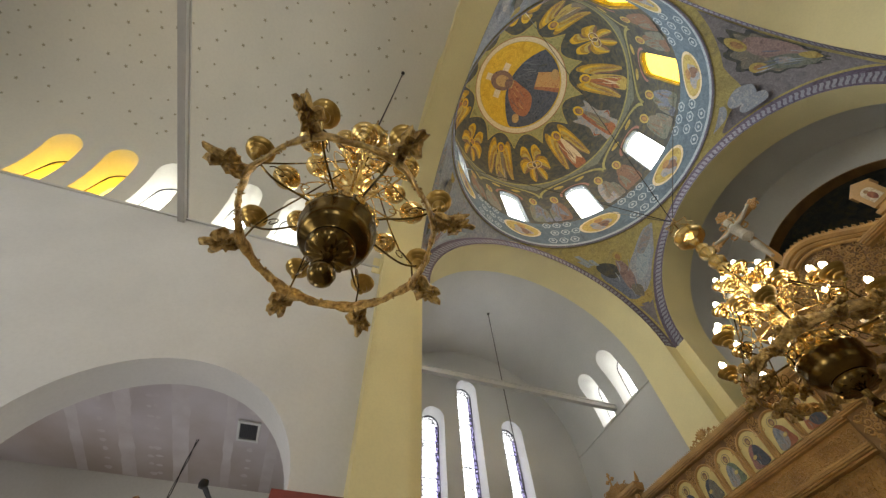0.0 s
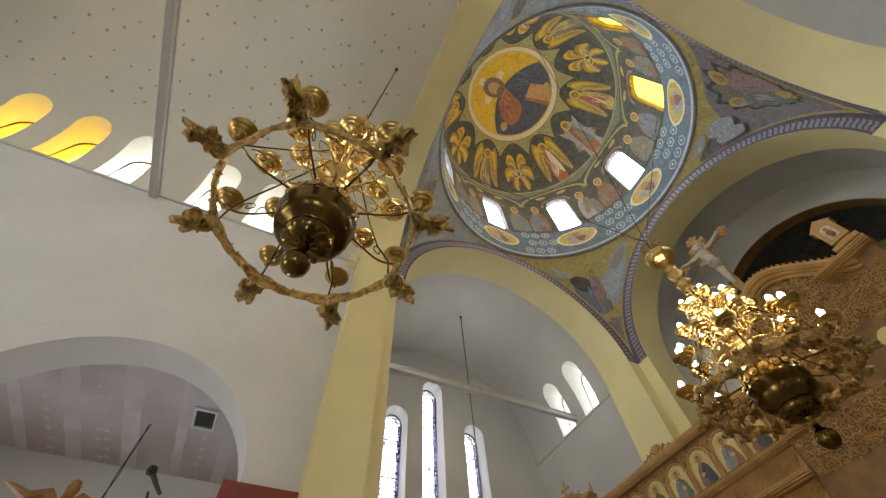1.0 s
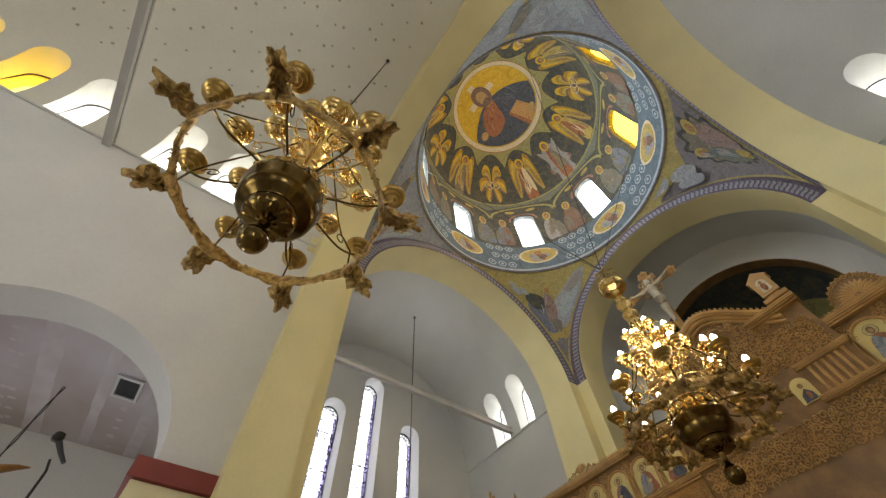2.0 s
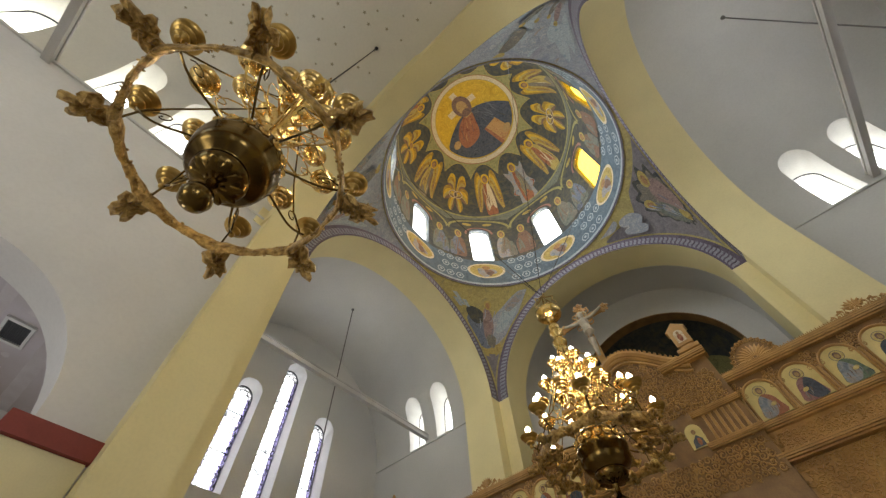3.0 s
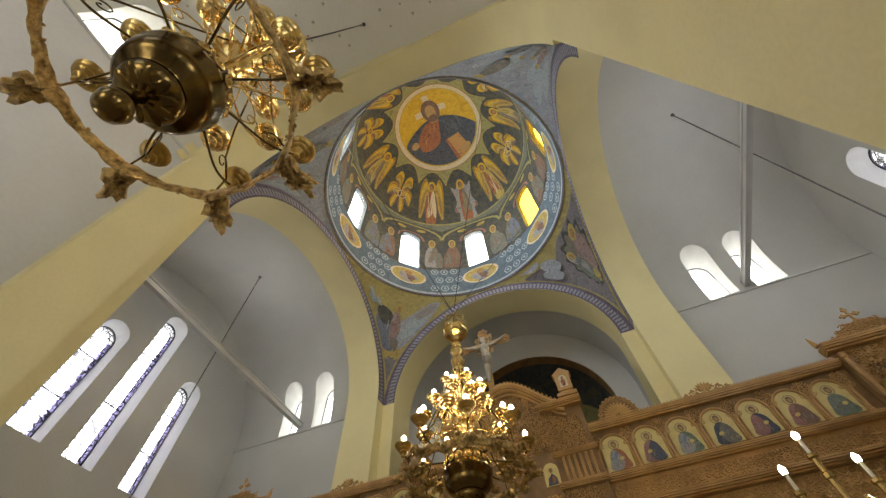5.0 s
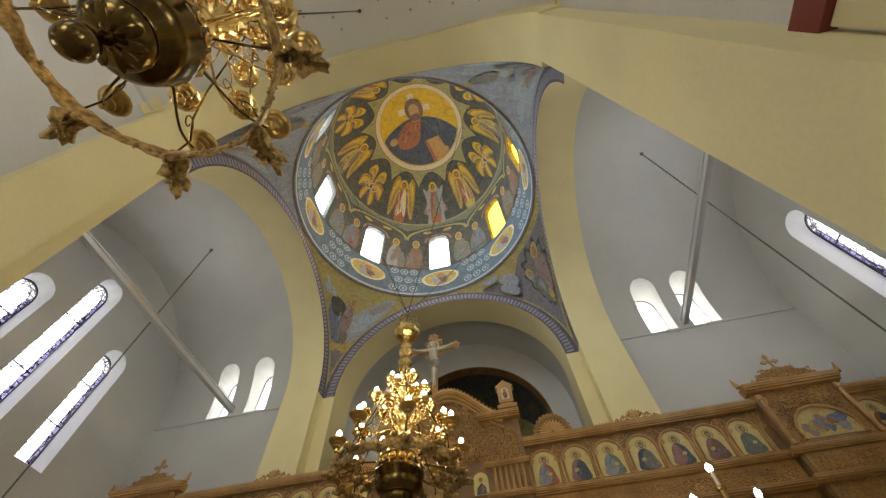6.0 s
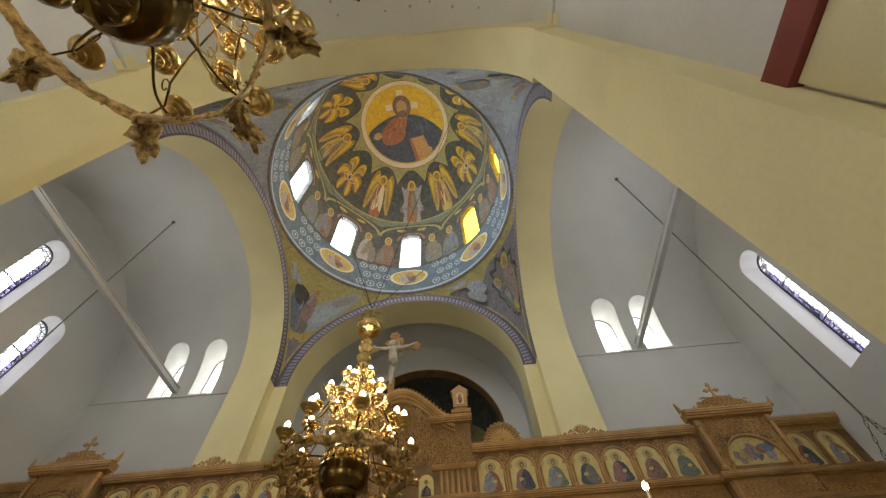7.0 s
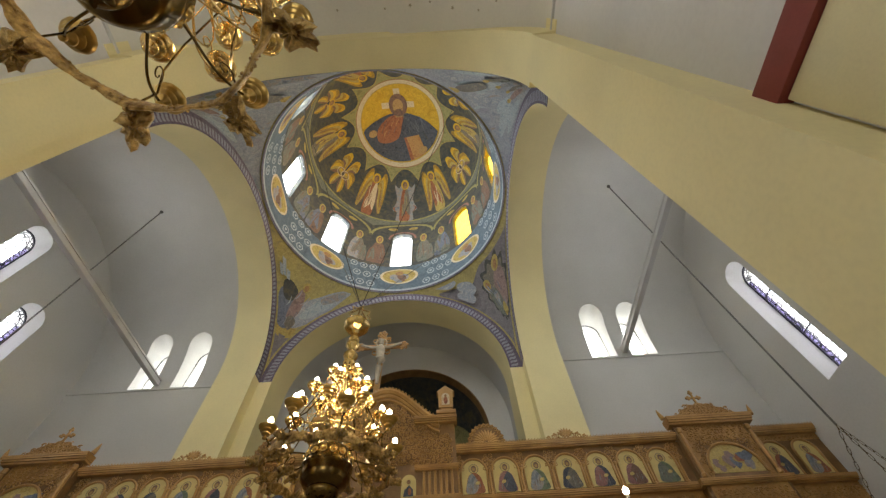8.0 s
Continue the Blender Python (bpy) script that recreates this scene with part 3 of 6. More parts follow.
for d, nm in enumerate(("east", "north", "west", "south")):
    pl = cross_place(d)
    bm = bmesh.new()
    n = 48
    def across(c, s, d=d):
        west = (d == 1 and c < 0) or (d == 3 and c > 0)
        return RS * c * (1 + (0.055 * (1 - s) ** 3 if west else 0.0))
    poly = [(across(math.cos(math.pi * i / n), math.sin(math.pi * i / n)), HS + V * RS * math.sin(math.pi * i / n)) for i in range(n + 1)] + [(-A, HS), (-A, 12.2), (A, 12.2), (A, HS)]
    if nm == "west":
        prism(bm, poly, lambda u, v, t: pl(u, v, A + (0.60 + 0.18 * min(1.0, abs(u) / A) ** 1.5) * t))
    else:
        prism(bm, poly, lambda u, v, t: pl(u, v, A + (DEPTH - A) * t))
    solid(f"arch_{nm}", bm, YELLOW, "pale yellow painted crossing arch", "arch", "structure", group="crossing arches")
    band = thing(f"trim_band_{nm}", pl(0, HS, A), "painted rope-pattern band round the crossing arch", "painted band", "arch bands", "structure")
    bm = bmesh.new()
    n = 64
    for i in range(n):
        a0, a1 = math.pi * i / n, math.pi * (i + 1) / n
        q = [(RS * math.cos(a0), RS * math.sin(a0)), (A * math.cos(a0), A * math.sin(a0)), (A * math.cos(a1), A * math.sin(a1)), (RS * math.cos(a1), RS * math.sin(a1))]
        bm.faces.new([bm.verts.new(pl(u, HS + V * v, A - 0.004)) for u, v in q])
    bmesh.ops.remove_doubles(bm, verts=bm.verts, dist=1e-4)
    part("band_ground", bm, F_PURPLE, band)
    bm = bmesh.new()
    n = 84
    for i in range(n):
        a0 = math.pi * (i + 0.1) / n
        w = math.pi / n * 0.62
        q = []
        for j in range(7):
            t = j / 6
            q.append((RS + 0.045 + 0.18 * t, a0 + w * 0.9 * (t + 0.25 * math.sin(2 * math.pi * t))))
        out = [(r * math.cos(a), r * math.sin(a)) for r, a in q] + [(r * math.cos(a + w), r * math.sin(a + w)) for r, a in q[::-1]]
        bm.faces.new([bm.verts.new(pl(u, HS + V * v, A - 0.008)) for u, v in out])
    part("rope_pattern", bm, F_ROPE, band)

RP = A * math.sqrt(2)
TOPZ = A + 0.035


def pend_place(sx, sy, off):
    """Painted place on a pendentive: u in radians from its diagonal, v metres over the springing."""
    def f(u, v):
        v = max(v, 0.0)
        r = math.sqrt(max(RP * RP - v * v, 0.01)) - off
        lim = math.pi / 4 - math.acos(min(1.0, A / (r + off))) - 0.012
        a = math.pi / 4 + max(-lim, min(lim, u))
        return (sx * r * math.cos(a), sy * r * math.sin(a), HS + V * v)
    return f


def pend_field(sx, sy, off):
    """The same surface with u from -1 to 1 between its two arches, stretched towards the drum."""
    place = pend_place(sx, sy, off)

    def f(u, v):
        v = min(3.16, v if v < 1.5 else 1.5 + 1.4 * (v - 1.5))
        r = math.sqrt(RP * RP - v * v)
        lim = math.pi / 4 - math.acos(min(1.0, A / r))
        return place(u * lim, v)
    return f


for sx in (-1, 1):
    for sy in (-1, 1):
        pen = thing("pendentive", (sx * 3, sy * 3, HS), "curved pendentive painted with a faded fresco", "pendentive", "pendentives", "structure")
        bm = bmesh.new()
        rows = []
        N, K = 20, 26
        for j in range(K + 1):
            z = TOPZ * (j / K) ** 0.9
            r = math.sqrt(RP * RP - z * z)
            lo = math.acos(min(1, A / r))
            rows.append([bm.verts.new((sx * r * math.cos(a), sy * r * math.sin(a), HS + V * z)) for a in [lo + (math.pi / 2 - 2 * lo) * i / N for i in range(N + 1)]])
        for r0, r1 in zip(rows, rows[1:]):
            for i in range(N):
                bm.faces.new((r0[i], r0[i + 1], r1[i + 1], r1[i]))
        bmesh.ops.remove_doubles(bm, verts=bm.verts, dist=1e-4)
        part("plaster", bm, F_PEND if sy > 0 else F_PENDW, pen)
        # painted scene on each pendentive
        rng = random.Random(10 + 2 * sx + sy)
        bm = bmesh.new()
        layer = itertools.count(1)

        def area(mi, pts, rings=5, k=9):
            patch(bm, smooth_line(pts, k) if k else pts, pend_field(sx, sy, 0.008 + 0.0036 * next(layer)), mi, rings + 2)

        def line(mi, pts, w):
            stroke(bm, pts, w, pend_field(sx, sy, 0.008 + 0.0036 * 18 + 0.0005 * next(layer)), mi)
        if sy > 0:
            foot = [(q * 1.0, 0.05 + 1.45 * (i / 8) if q < 0 else 0.05 + 1.45 * (1 - i / 8)) for q in (-1, 1) for i in range(9)]
            area(0, foot, 4, 0)
        if sy > 0 and sx < 0:
            # sand, a rounded blue rock, a seated robed shape, pale hills and towers
            area(6, [(-0.95, 1.5), (-0.2, 1.42), (0.5, 1.46), (0.9, 1.62), (0.2, 1.78), (-0.9, 1.74)])
            area(4, [(-0.98, 1.72), (-0.5, 1.62), (0.0, 1.66), (0.25, 1.85), (-0.1, 2.15), (-0.5, 2.32), (-0.85, 2.22), (-0.98, 1.95)])
            area(9, [(-0.72, 2.18), (-0.5, 2.12), (-0.22, 2.2), (-0.24, 2.36), (-0.5, 2.44), (-0.72, 2.36)])
            area(2, [(0.08, 1.76), (0.55, 1.72), (0.97, 1.95), (0.97, 2.25), (0.62, 2.72), (0.36, 2.44), (0.12, 2.2)])
            area(5, [(0.30, 1.96), (0.7, 2.0), (0.86, 2.3), (0.6, 2.5), (0.38, 2.26)])
            area(1, [(0.44, 2.42), (0.62, 2.34), (0.76, 2.5), (0.60, 2.66)])
            area(3, [(-0.36, 1.84), (0.0, 1.78), (0.16, 2.0), (0.06, 2.28), (-0.12, 2.42), (-0.26, 2.2)])
            area(8, [(-0.3, 1.7), (0.2, 1.62), (0.34, 1.8), (0.0, 1.9), (-0.28, 1.84)])
            area(6, oval(-0.05, 2.46, 0.10, 0.085, 16), 2, 0)
            area(7, oval(-0.05, 2.45, 0.06, 0.055, 14), 2, 0)
            for w0, v0, h in ((-0.84, 2.40, 0.13), (-0.73, 2.42, 0.20), (-0.62, 2.40, 0.12)):
                area(5, [(w0 - 0.05, v0), (w0 + 0.05, v0), (w0 + 0.05, v0 + h), (w0 - 0.05, v0 + h)], 2, 0)
            for q in range(9):
                w0 = rng.uniform(-0.9, 0.9)
                v0 = rng.uniform(1.55, 2.2)
                line(rng.choice((2, 4, 5, 8)), [(w0, v0), (w0 + 0.12, v0 + 0.08), (w0 + 0.16, v0 + 0.2)], 0.02)
        elif sy > 0:
            # grey ground with a dark scalloped cloud holding two robed shapes
            area(0, [(-1.0, 1.5), (1.0, 1.5), (1.0, 2.5), (0.7, 2.62), (0.3, 2.5), (-0.2, 2.72), (-0.98, 2.9)], 12, 14)
            cloud = [(-0.40 + (0.56 + 0.045 * math.cos(14 * a)) * math.cos(a), 2.08 + (0.56 + 0.045 * math.cos(14 * a)) * math.sin(a)) for a in [2 * math.pi * q / 84 for q in range(84)]]
            area(9, cloud, 4, 0)
            area(8, [(-0.40 + 0.88 * (u + 0.40), 2.08 + 0.88 * (v - 2.08)) for u, v in cloud], 4, 0)
            area(3, [(-0.88, 1.92), (-0.62, 1.75), (-0.42, 1.9), (-0.34, 2.3), (-0.55, 2.45), (-0.8, 2.3)])
            area(10, [(-0.5, 1.62), (-0.1, 1.66), (0.06, 1.95), (-0.06, 2.2), (-0.3, 2.16), (-0.5, 1.9)])
            area(6, [(-0.74, 1.68), (-0.5, 1.58), (-0.34, 1.72), (-0.5, 1.86)])
            area(1, [(-0.36, 1.95), (-0.2, 1.9), (-0.12, 2.08), (-0.3, 2.12)])
            for w0, v0 in ((-0.52, 2.5), (-0.06, 2.3)):
                area(6, oval(w0, v0, 0.125, 0.105, 18), 2, 0)
                area(7, oval(w0, v0 - 0.01, 0.07, 0.065, 14), 2, 0)
            for q in range(10):
                w0 = rng.uniform(-0.8, -0.05)
                v0 = rng.uniform(1.65, 2.2)
                line(rng.choice((2, 4, 5, 3)), [(w0, v0), (w0 + 0.06, v0 + 0.09), (w0 + 0.10, v0 + 0.2)], 0.018)
            for w0, v0 in ((0.45, 2.45), (0.72, 2.3), (0.62, 2.74)):
                area(2, [(w0 - 0.16, v0 - 0.1), (w0 + 0.12, v0 - 0.14), (w0 + 0.18, v0 + 0.06), (w0, v0 + 0.16), (w0 - 0.18, v0 + 0.08)])
                line(1, [(w0 - 0.1, v0 - 0.05), (w0, v0 + 0.03), (w0 + 0.08, v0 + 0.09)], 0.03)
        else:
            # pale hills, angular rocks and small robed shapes
            area(1, [(-0.95, 1.2), (0.0, 1.05), (0.95, 1.2), (0.7, 1.7), (0.2, 1.5), (-0.3, 1.85), (-0.8, 1.6)])
            for i in range(9):
                w0 = -0.85 + 0.21 * i
                v0 = 1.9 + 0.55 * rng.random()
                area(rng.choice((2, 5, 1, 5)), [(w0 - 0.14, v0 - 0.3), (w0 + 0.12, v0 - 0.26), (w0 + 0.16, v0 + 0.05), (w0 + 0.02, v0 + rng.uniform(0.25, 0.5)), (w0 - 0.1, v0 + 0.1)], 3, 2)
            for w0, v0, mi in ((-0.5, 1.75, 3), (-0.2, 1.6, 8), (0.15, 1.7, 1), (0.5, 1.8, 10), (0.35, 2.4, 8)):
                area(mi, [(w0 - 0.12, v0 - 0.2), (w0 + 0.12, v0 - 0.22), (w0 + 0.10, v0 + 0.12), (w0, v0 + 0.24), (w0 - 0.10, v0 + 0.12)], 3)
                area(6, oval(w0, v0 + 0.27, 0.07, 0.06, 14), 2, 0)
            for q in range(16):
                w0 = rng.uniform(-0.9, 0.9)
                v0 = rng.uniform(1.3, 2.7)
                line(rng.choice((1, 1, 2, 5)), [(w0, v0), (w0 + 0.10, v0 + 0.10), (w0 + 0.14, v0 + 0.24)], 0.025)
        part("fresco", bm, [F_GREYG, F_SCENE, F_STONE, F_MAUVE, F_SLATE, F_PALE, F_OCHRE, F_SKIN, F_DIM3, F_NIGHT, F_DIM2], pen, "faded painted scene in greys and ochres")

# ---- drum and dome ----
DOME_Z, DOME_R, DOME_H = 15.4, 3.07, 3.92
Z0 = HS + V * TOPZ


def dome_r(z):
    if z < Z0 + 0.10:
        return 3.19
    if z < 12.6:
        return 3.19 - 0.10 * (z - Z0 - 0.1) / (12.6 - Z0 - 0.1)
    if z < DOME_Z:
        return 3.09 - 0.02 * (z - 12.6) / 2.8
    t = min(1.0, (z - DOME_Z) / DOME_H)
    return DOME_R * math.sqrt(max(0.0, 1 - t * t))


bm = bmesh.new()
inner = [(3.42, Z0 - 0.02), (3.22, Z0), (3.20, Z0 + 0.03), (3.21, Z0 + 0.06), (3.19, Z0 + 0.10), (3.145, 11.9), (3.09, 12.6), (3.08, 14.0), (3.07, DOME_Z)]
inner += [(DOME_R * math.cos(a), DOME_Z + DOME_H * math.sin(a)) for a in [math.pi / 2 * i / 20 for i in range(1, 20)]] + [(0.02, DOME_Z + DOME_H)]
outer = [(0.02, DOME_Z + DOME_H + 0.2)] + [((DOME_R + 0.17) * math.cos(a), DOME_Z + (DOME_H + 0.2) * math.sin(a)) for a in [math.pi / 2 * i / 12 for i in range(11, -1, -1)]] + [(3.24, 12.3), (3.34, Z0 + 0.3), (3.6, Z0 - 0.02)]
prof = inner + outer
SEG = 96
rows = []
for i in range(SEG):
    a = 2 * math.pi * i / SEG
    rows.append([bm.verts.new((r * math.cos(a), r * math.sin(a), z)) for r, z in prof])
for i in range(SEG):
    p, q = rows[i], rows[(i + 1) % SEG]
    for j in range(len(prof)):
        j2 = (j + 1) % len(prof)
        bm.faces.new((p[j], p[j2], q[j2], q[j]))
dome = solid("ceiling_dome", bm, F_NIGHT, "dark painted dome on a windowed drum", "dome", "structure")
bm = bmesh.new()
for i in range(8):
    a = math.pi / 4 * i
    prism(bm, [(u, v) for u, v in arched(0.74, 12.56, 14.66)], lambda u, v, t: (math.cos(a) * (2.6 + 1.3 * t) - math.sin(a) * u, math.sin(a) * (2.6 + 1.3 * t) + math.cos(a) * u, v))
cut(dome, bm)
for i in range(8):
    a = math.pi / 4 * i
    k += 1
    amber = i in (0, 1)
    arched_window(k, (3.125 * math.cos(a), 3.125 * math.sin(a)), 0.74, 12.564, 14.66, GLASS_Y if amber else GLASS_W, AMBER if amber else WHITE, SKY * (1.4 if amber else 1.65), a - math.pi / 2)


def drum_place(off):
    """Painted place on the drum: u radians round from east clockwise, v height."""
    return lambda u, v: ((dome_r(v) - off) * math.sin(u), (dome_r(v) - off) * math.cos(u), v)


def cap_place(off):
    """Painted place on the dome, seen from below: u to the south, v to the west."""
    def f(u, v):
        r = math.hypot(u, v)
        z = DOME_Z + DOME_H * math.sqrt(max(0.0, 1 - (r / DOME_R) ** 2))
        s = 1 - off / DOME_R
        return (u * s, -v * s, z - off)
    return f


paint = thing("dome_fresco", (0, 0, DOME_Z), "painted dome fresco with a gilded central medallion", "fresco", kind="structure")
# blue drum band
bm = bmesh.new()
rows = []
for z in (Z0 + 0.105, 11.7, 12.15, 12.52):
    rows.append([bm.verts.new(drum_place(0.006)(2 * math.pi * i / 96, z)) for i in range(96)])
for r0, r1 in zip(rows, rows[1:]):
    for i in range(96):
        bm.faces.new((r0[i], r0[(i + 1) % 96], r1[(i + 1) % 96], r1[i]))
part("drum_band", bm, F_BAND, paint, "pale blue patterned band below the windows")
bm = bmesh.new()
for i in range(8):
    u0 = math.pi / 4 * i
    patch(bm, oval(u0, 12.02, 0.20, 0.36, 28), drum_place(0.010), 0, 3)
    patch(bm, oval(u0, 12.02, 0.175, 0.31, 28), drum_place(0.014), 1, 3)
    patch(bm, oval(u0, 11.94, 0.10, 0.19, 18, 0, 0.2), drum_place(0.018), 4, 2)
    patch(bm, oval(u0 + 0.03, 11.93, 0.045, 0.15, 14, 0.1, 0.2), drum_place(0.021), 5, 2)
    patch(bm, oval(u0, 12.15, 0.045, 0.1, 14), drum_place(0.021), 6, 2)
    for j in range(-1, 2):
        for kk, z in ((0, 11.62), (1, 12.02), (2, 12.42)):
            u = u0 + math.pi / 8 + j * 0.105 + (0.052 if kk % 2 else 0)
            patch(bm, oval(u, z, 0.046, 0.145, 6), drum_place(0.010), 2, 2)
            patch(bm, oval(u, z, 0.034, 0.108, 6), drum_place(0.013), 3, 2)
            patch(bm, oval(u, z, 0.015, 0.048, 8), drum_place(0.016), 2, 1)
part("band_pattern", bm, [F_CREAM, F_OCHRE, F_PALE, F_BAND, F_SCENE, F_DIM1, F_SKIN], paint, "pale hexagons and ochre medallions")
bm = bmesh.new()
lip = [((3.30, Z0 - 0.022), (3.235, Z0 - 0.012), 1), ((3.235, Z0 - 0.012), (3.213, Z0 - 0.006), 0), ((3.213, Z0 - 0.006), (3.192, Z0 + 0.03), 2), ((3.192, Z0 + 0.03), (3.182, Z0 + 0.106), 3)]
for (ra, za), (rb, zb), mi in lip:
    for i in range(96):
        a0, a1 = 2 * math.pi * i / 96, 2 * math.pi * (i + 1) / 96
        bm.faces.new([bm.verts.new((r * math.sin(a), r * math.cos(a), z)) for r, a, z in ((ra, a0, za), (ra, a1, za), (rb, a1, zb), (rb, a0, zb))]).material_index = mi
bmesh.ops.remove_doubles(bm, verts=bm.verts, dist=1e-4)
part("drum_cornice", bm, [F_STONE, F_PEND, F_PURPLE, F_PALE], paint, "thin pale cornice with a red line")
# figures between the windows, as plain robed shapes, and arcs above the windows
bm = bmesh.new()
rng = random.Random(4)
for i in range(8):
    u0 = math.pi / 4 * i
    for s in (-1, 1):
        u = u0 + s * 0.27
        z = 13.35 + rng.uniform(-0.1, 0.1)
        k1, k2 = rng.sample((2, 3, 4, 5, 3, 2, 9), 2)
        robed(bm, drum_place, u, 12.70, 0.105, 1.72, (k1, k2, 2, 5, 0, 7), rng, 0.010, rng.uniform(-0.2, 0.2))
        robed(bm, drum_place, u + s * 0.075, 12.66, 0.05, 1.2, (k2, 3, 2, 5, 0, 7), rng, 0.034, 0.0, False)
        patch(bm, oval(u0 + s * 0.13, 14.98, 0.06, 0.10, 16), drum_place(0.012), 0, 2)
    arc = [(u0 + 0.395 * math.cos(math.pi * j / 20), 14.5 + 0.85 * math.sin(math.pi * j / 20)) for j in range(21)]
    for (ua, va), (ub, vb) in zip(arc, arc[1:]):
        ma, mb = (u0 + (ua - u0) * 0.94, va - 0.10), (u0 + (ub - u0) * 0.94, vb - 0.10)
        pl = drum_place(0.014)
        bm.faces.new([bm.verts.new(pl(*q)) for q in ((ua, va), (ub, vb), mb, ma)]).material_index = 1
    wa = [(u0 + 0.175 * math.cos(math.pi * j / 16), 14.28 + 0.50 * math.sin(math.pi * j / 16)) for j in range(17)]
    for (ua, va), (ub, vb) in zip(wa, wa[1:]):
        pl = drum_place(0.012)
        bm.faces.new([bm.verts.new(pl(*q)) for q in ((ua, va), (ub, vb), (u0 + (ub - u0) * 0.86, vb - 0.06), (u0 + (ua - u0) * 0.86, va - 0.06))]).material_index = 6
part("drum_figures", bm, [F_OCHRE, F_OLIVE, F_DIM1, F_DIM2, F_SCENE, F_DIM3, F_ROSE, F_SKIN, F_CREAM, F_SLATE], paint, "plain robed shapes between the drum windows")
# ring of winged shapes round the medallion
bm = bmesh.new()
NW = 12
rng = random.Random(9)
HALF = math.pi / NW
for i in range(NW):
    u0 = 2 * math.pi * i / NW

    def ring_place(off, u0=u0):
        f = drum_place(off)
        return lambda u, v: f(u0 + u * HALF * 2.75 / dome_r(15.72 + 2.62 * v), 15.72 + 2.62 * v)

    def blob(pts, off, mi, rings=3, k=4):
        patch(bm, smooth_line(pts, k), ring_place(off), mi, rings)
    if i % 2:
        # standing winged shape
        for s in (-1, 1):
            strip(bm, [(s * 0.16, 0.66), (s * 0.34, 0.93), (s * 0.62, 0.86), (s * 0.76, 0.55), (s * 0.74, 0.12)], [(s * 0.12, 0.55), (s * 0.20, 0.62), (s * 0.28, 0.52), (s * 0.34, 0.36), (s * 0.60, 0.10)], ring_place(0.014), [0, 2, 1, 0, 1, 8])
            for q in range(4):
                stroke(bm, [(s * (0.45 + 0.07 * q), 0.70 - 0.05 * q), (s * (0.52 + 0.06 * q), 0.5 - 0.06 * q), (s * (0.60 + 0.04 * q), 0.30 - 0.06 * q)], 0.014, ring_place(0.018 + 0.001 * q), 8)
        robed(bm, ring_place, 0, 0.02, 0.38, 1.02, ((1, 4, 5)[i // 2 % 3], (5, 1, 9)[i // 2 % 3], 8, 9, 2, 3), rng, 0.022, rng.uniform(-0.15, 0.15), True, 0.66, 0.085)
    elif i == 0:
        for s in (-1, 1):
            blob([(0, 0.86), (s * 0.35, 0.74), (s * 0.62, 0.78), (s * 0.48, 0.5), (s * 0.72, 0.28), (s * 0.42, 0.2), (s * 0.5, 0.0), (0, 0.06)], 0.014 if s > 0 else 0.016, 6)
            stroke(bm, [(s * 0.5, 0.36), (s * 0.66, 0.3), (s * 0.5, 0.22)], 0.05, ring_place(0.020), 5)
        robed(bm, ring_place, 0, 0.0, 0.36, 1.02, (5, 4, 8, 7, 2, 3), rng, 0.024, 0.0, True, 0.66, 0.085)
    else:
        # six-winged shape; every second one with two interlaced rings
        for s in (-1, 1):
            strip(bm, [(s * 0.03, 0.55), (s * 0.12, 0.82), (s * 0.42, 0.86), (s * 0.60, 0.72)], [(s * 0.10, 0.48), (s * 0.26, 0.60), (s * 0.38, 0.62), (s * 0.56, 0.66)], ring_place(0.014), [2, 0, 1, 8])
            strip(bm, [(s * 0.10, 0.56), (s * 0.42, 0.64), (s * 0.76, 0.56), (s * 0.78, 0.34)], [(s * 0.10, 0.40), (s * 0.30, 0.40), (s * 0.46, 0.34), (s * 0.70, 0.28)], ring_place(0.018), [0, 2, 1, 8])
            strip(bm, [(s * 0.12, 0.46), (s * 0.38, 0.36), (s * 0.46, 0.18), (s * 0.34, 0.06)], [(0, 0.42), (s * 0.04, 0.28), (s * 0.10, 0.16), (s * 0.24, 0.05)], ring_place(0.016), [0, 2, 1, 8])
        if i % 4 == 2:
            for s in (-1, 1):
                o = [(s * 0.15 + 0.28 * math.cos(a), 0.48 + 0.085 * math.sin(a)) for a in [2 * math.pi * q / 20 for q in range(21)]]
                n2 = [(s * 0.15 + 0.20 * math.cos(a), 0.48 + 0.06 * math.sin(a)) for a in [2 * math.pi * q / 20 for q in range(21)]]
                strip(bm, o, n2, ring_place(0.026 + 0.003 * s), [9, 8], 2)
        else:
            patch(bm, oval(0, 0.55, 0.22, 0.065, 18), ring_place(0.024), 2, 2)
            patch(bm, oval(0, 0.545, 0.15, 0.048, 16), ring_place(0.028), 8, 2)
            patch(bm, oval(0, 0.54, 0.11, 0.038, 14), ring_place(0.031), 3, 2)
    # small scroll strokes on the dark ground
    for s in (-1, 1):
        stroke(bm, [(s * 0.86, 0.86), (s * 0.72, 0.97), (s * 0.60, 1.0)], 0.02, ring_place(0.012), 9)
part("winged_ring", bm, [F_WING, F_OCHRE, F_GOLD, F_SKIN, F_DIM3, F_RED, F_SCENE, F_OLIVE, F_DIM1, F_CREAM], paint, "gold winged shapes on a dark ground")
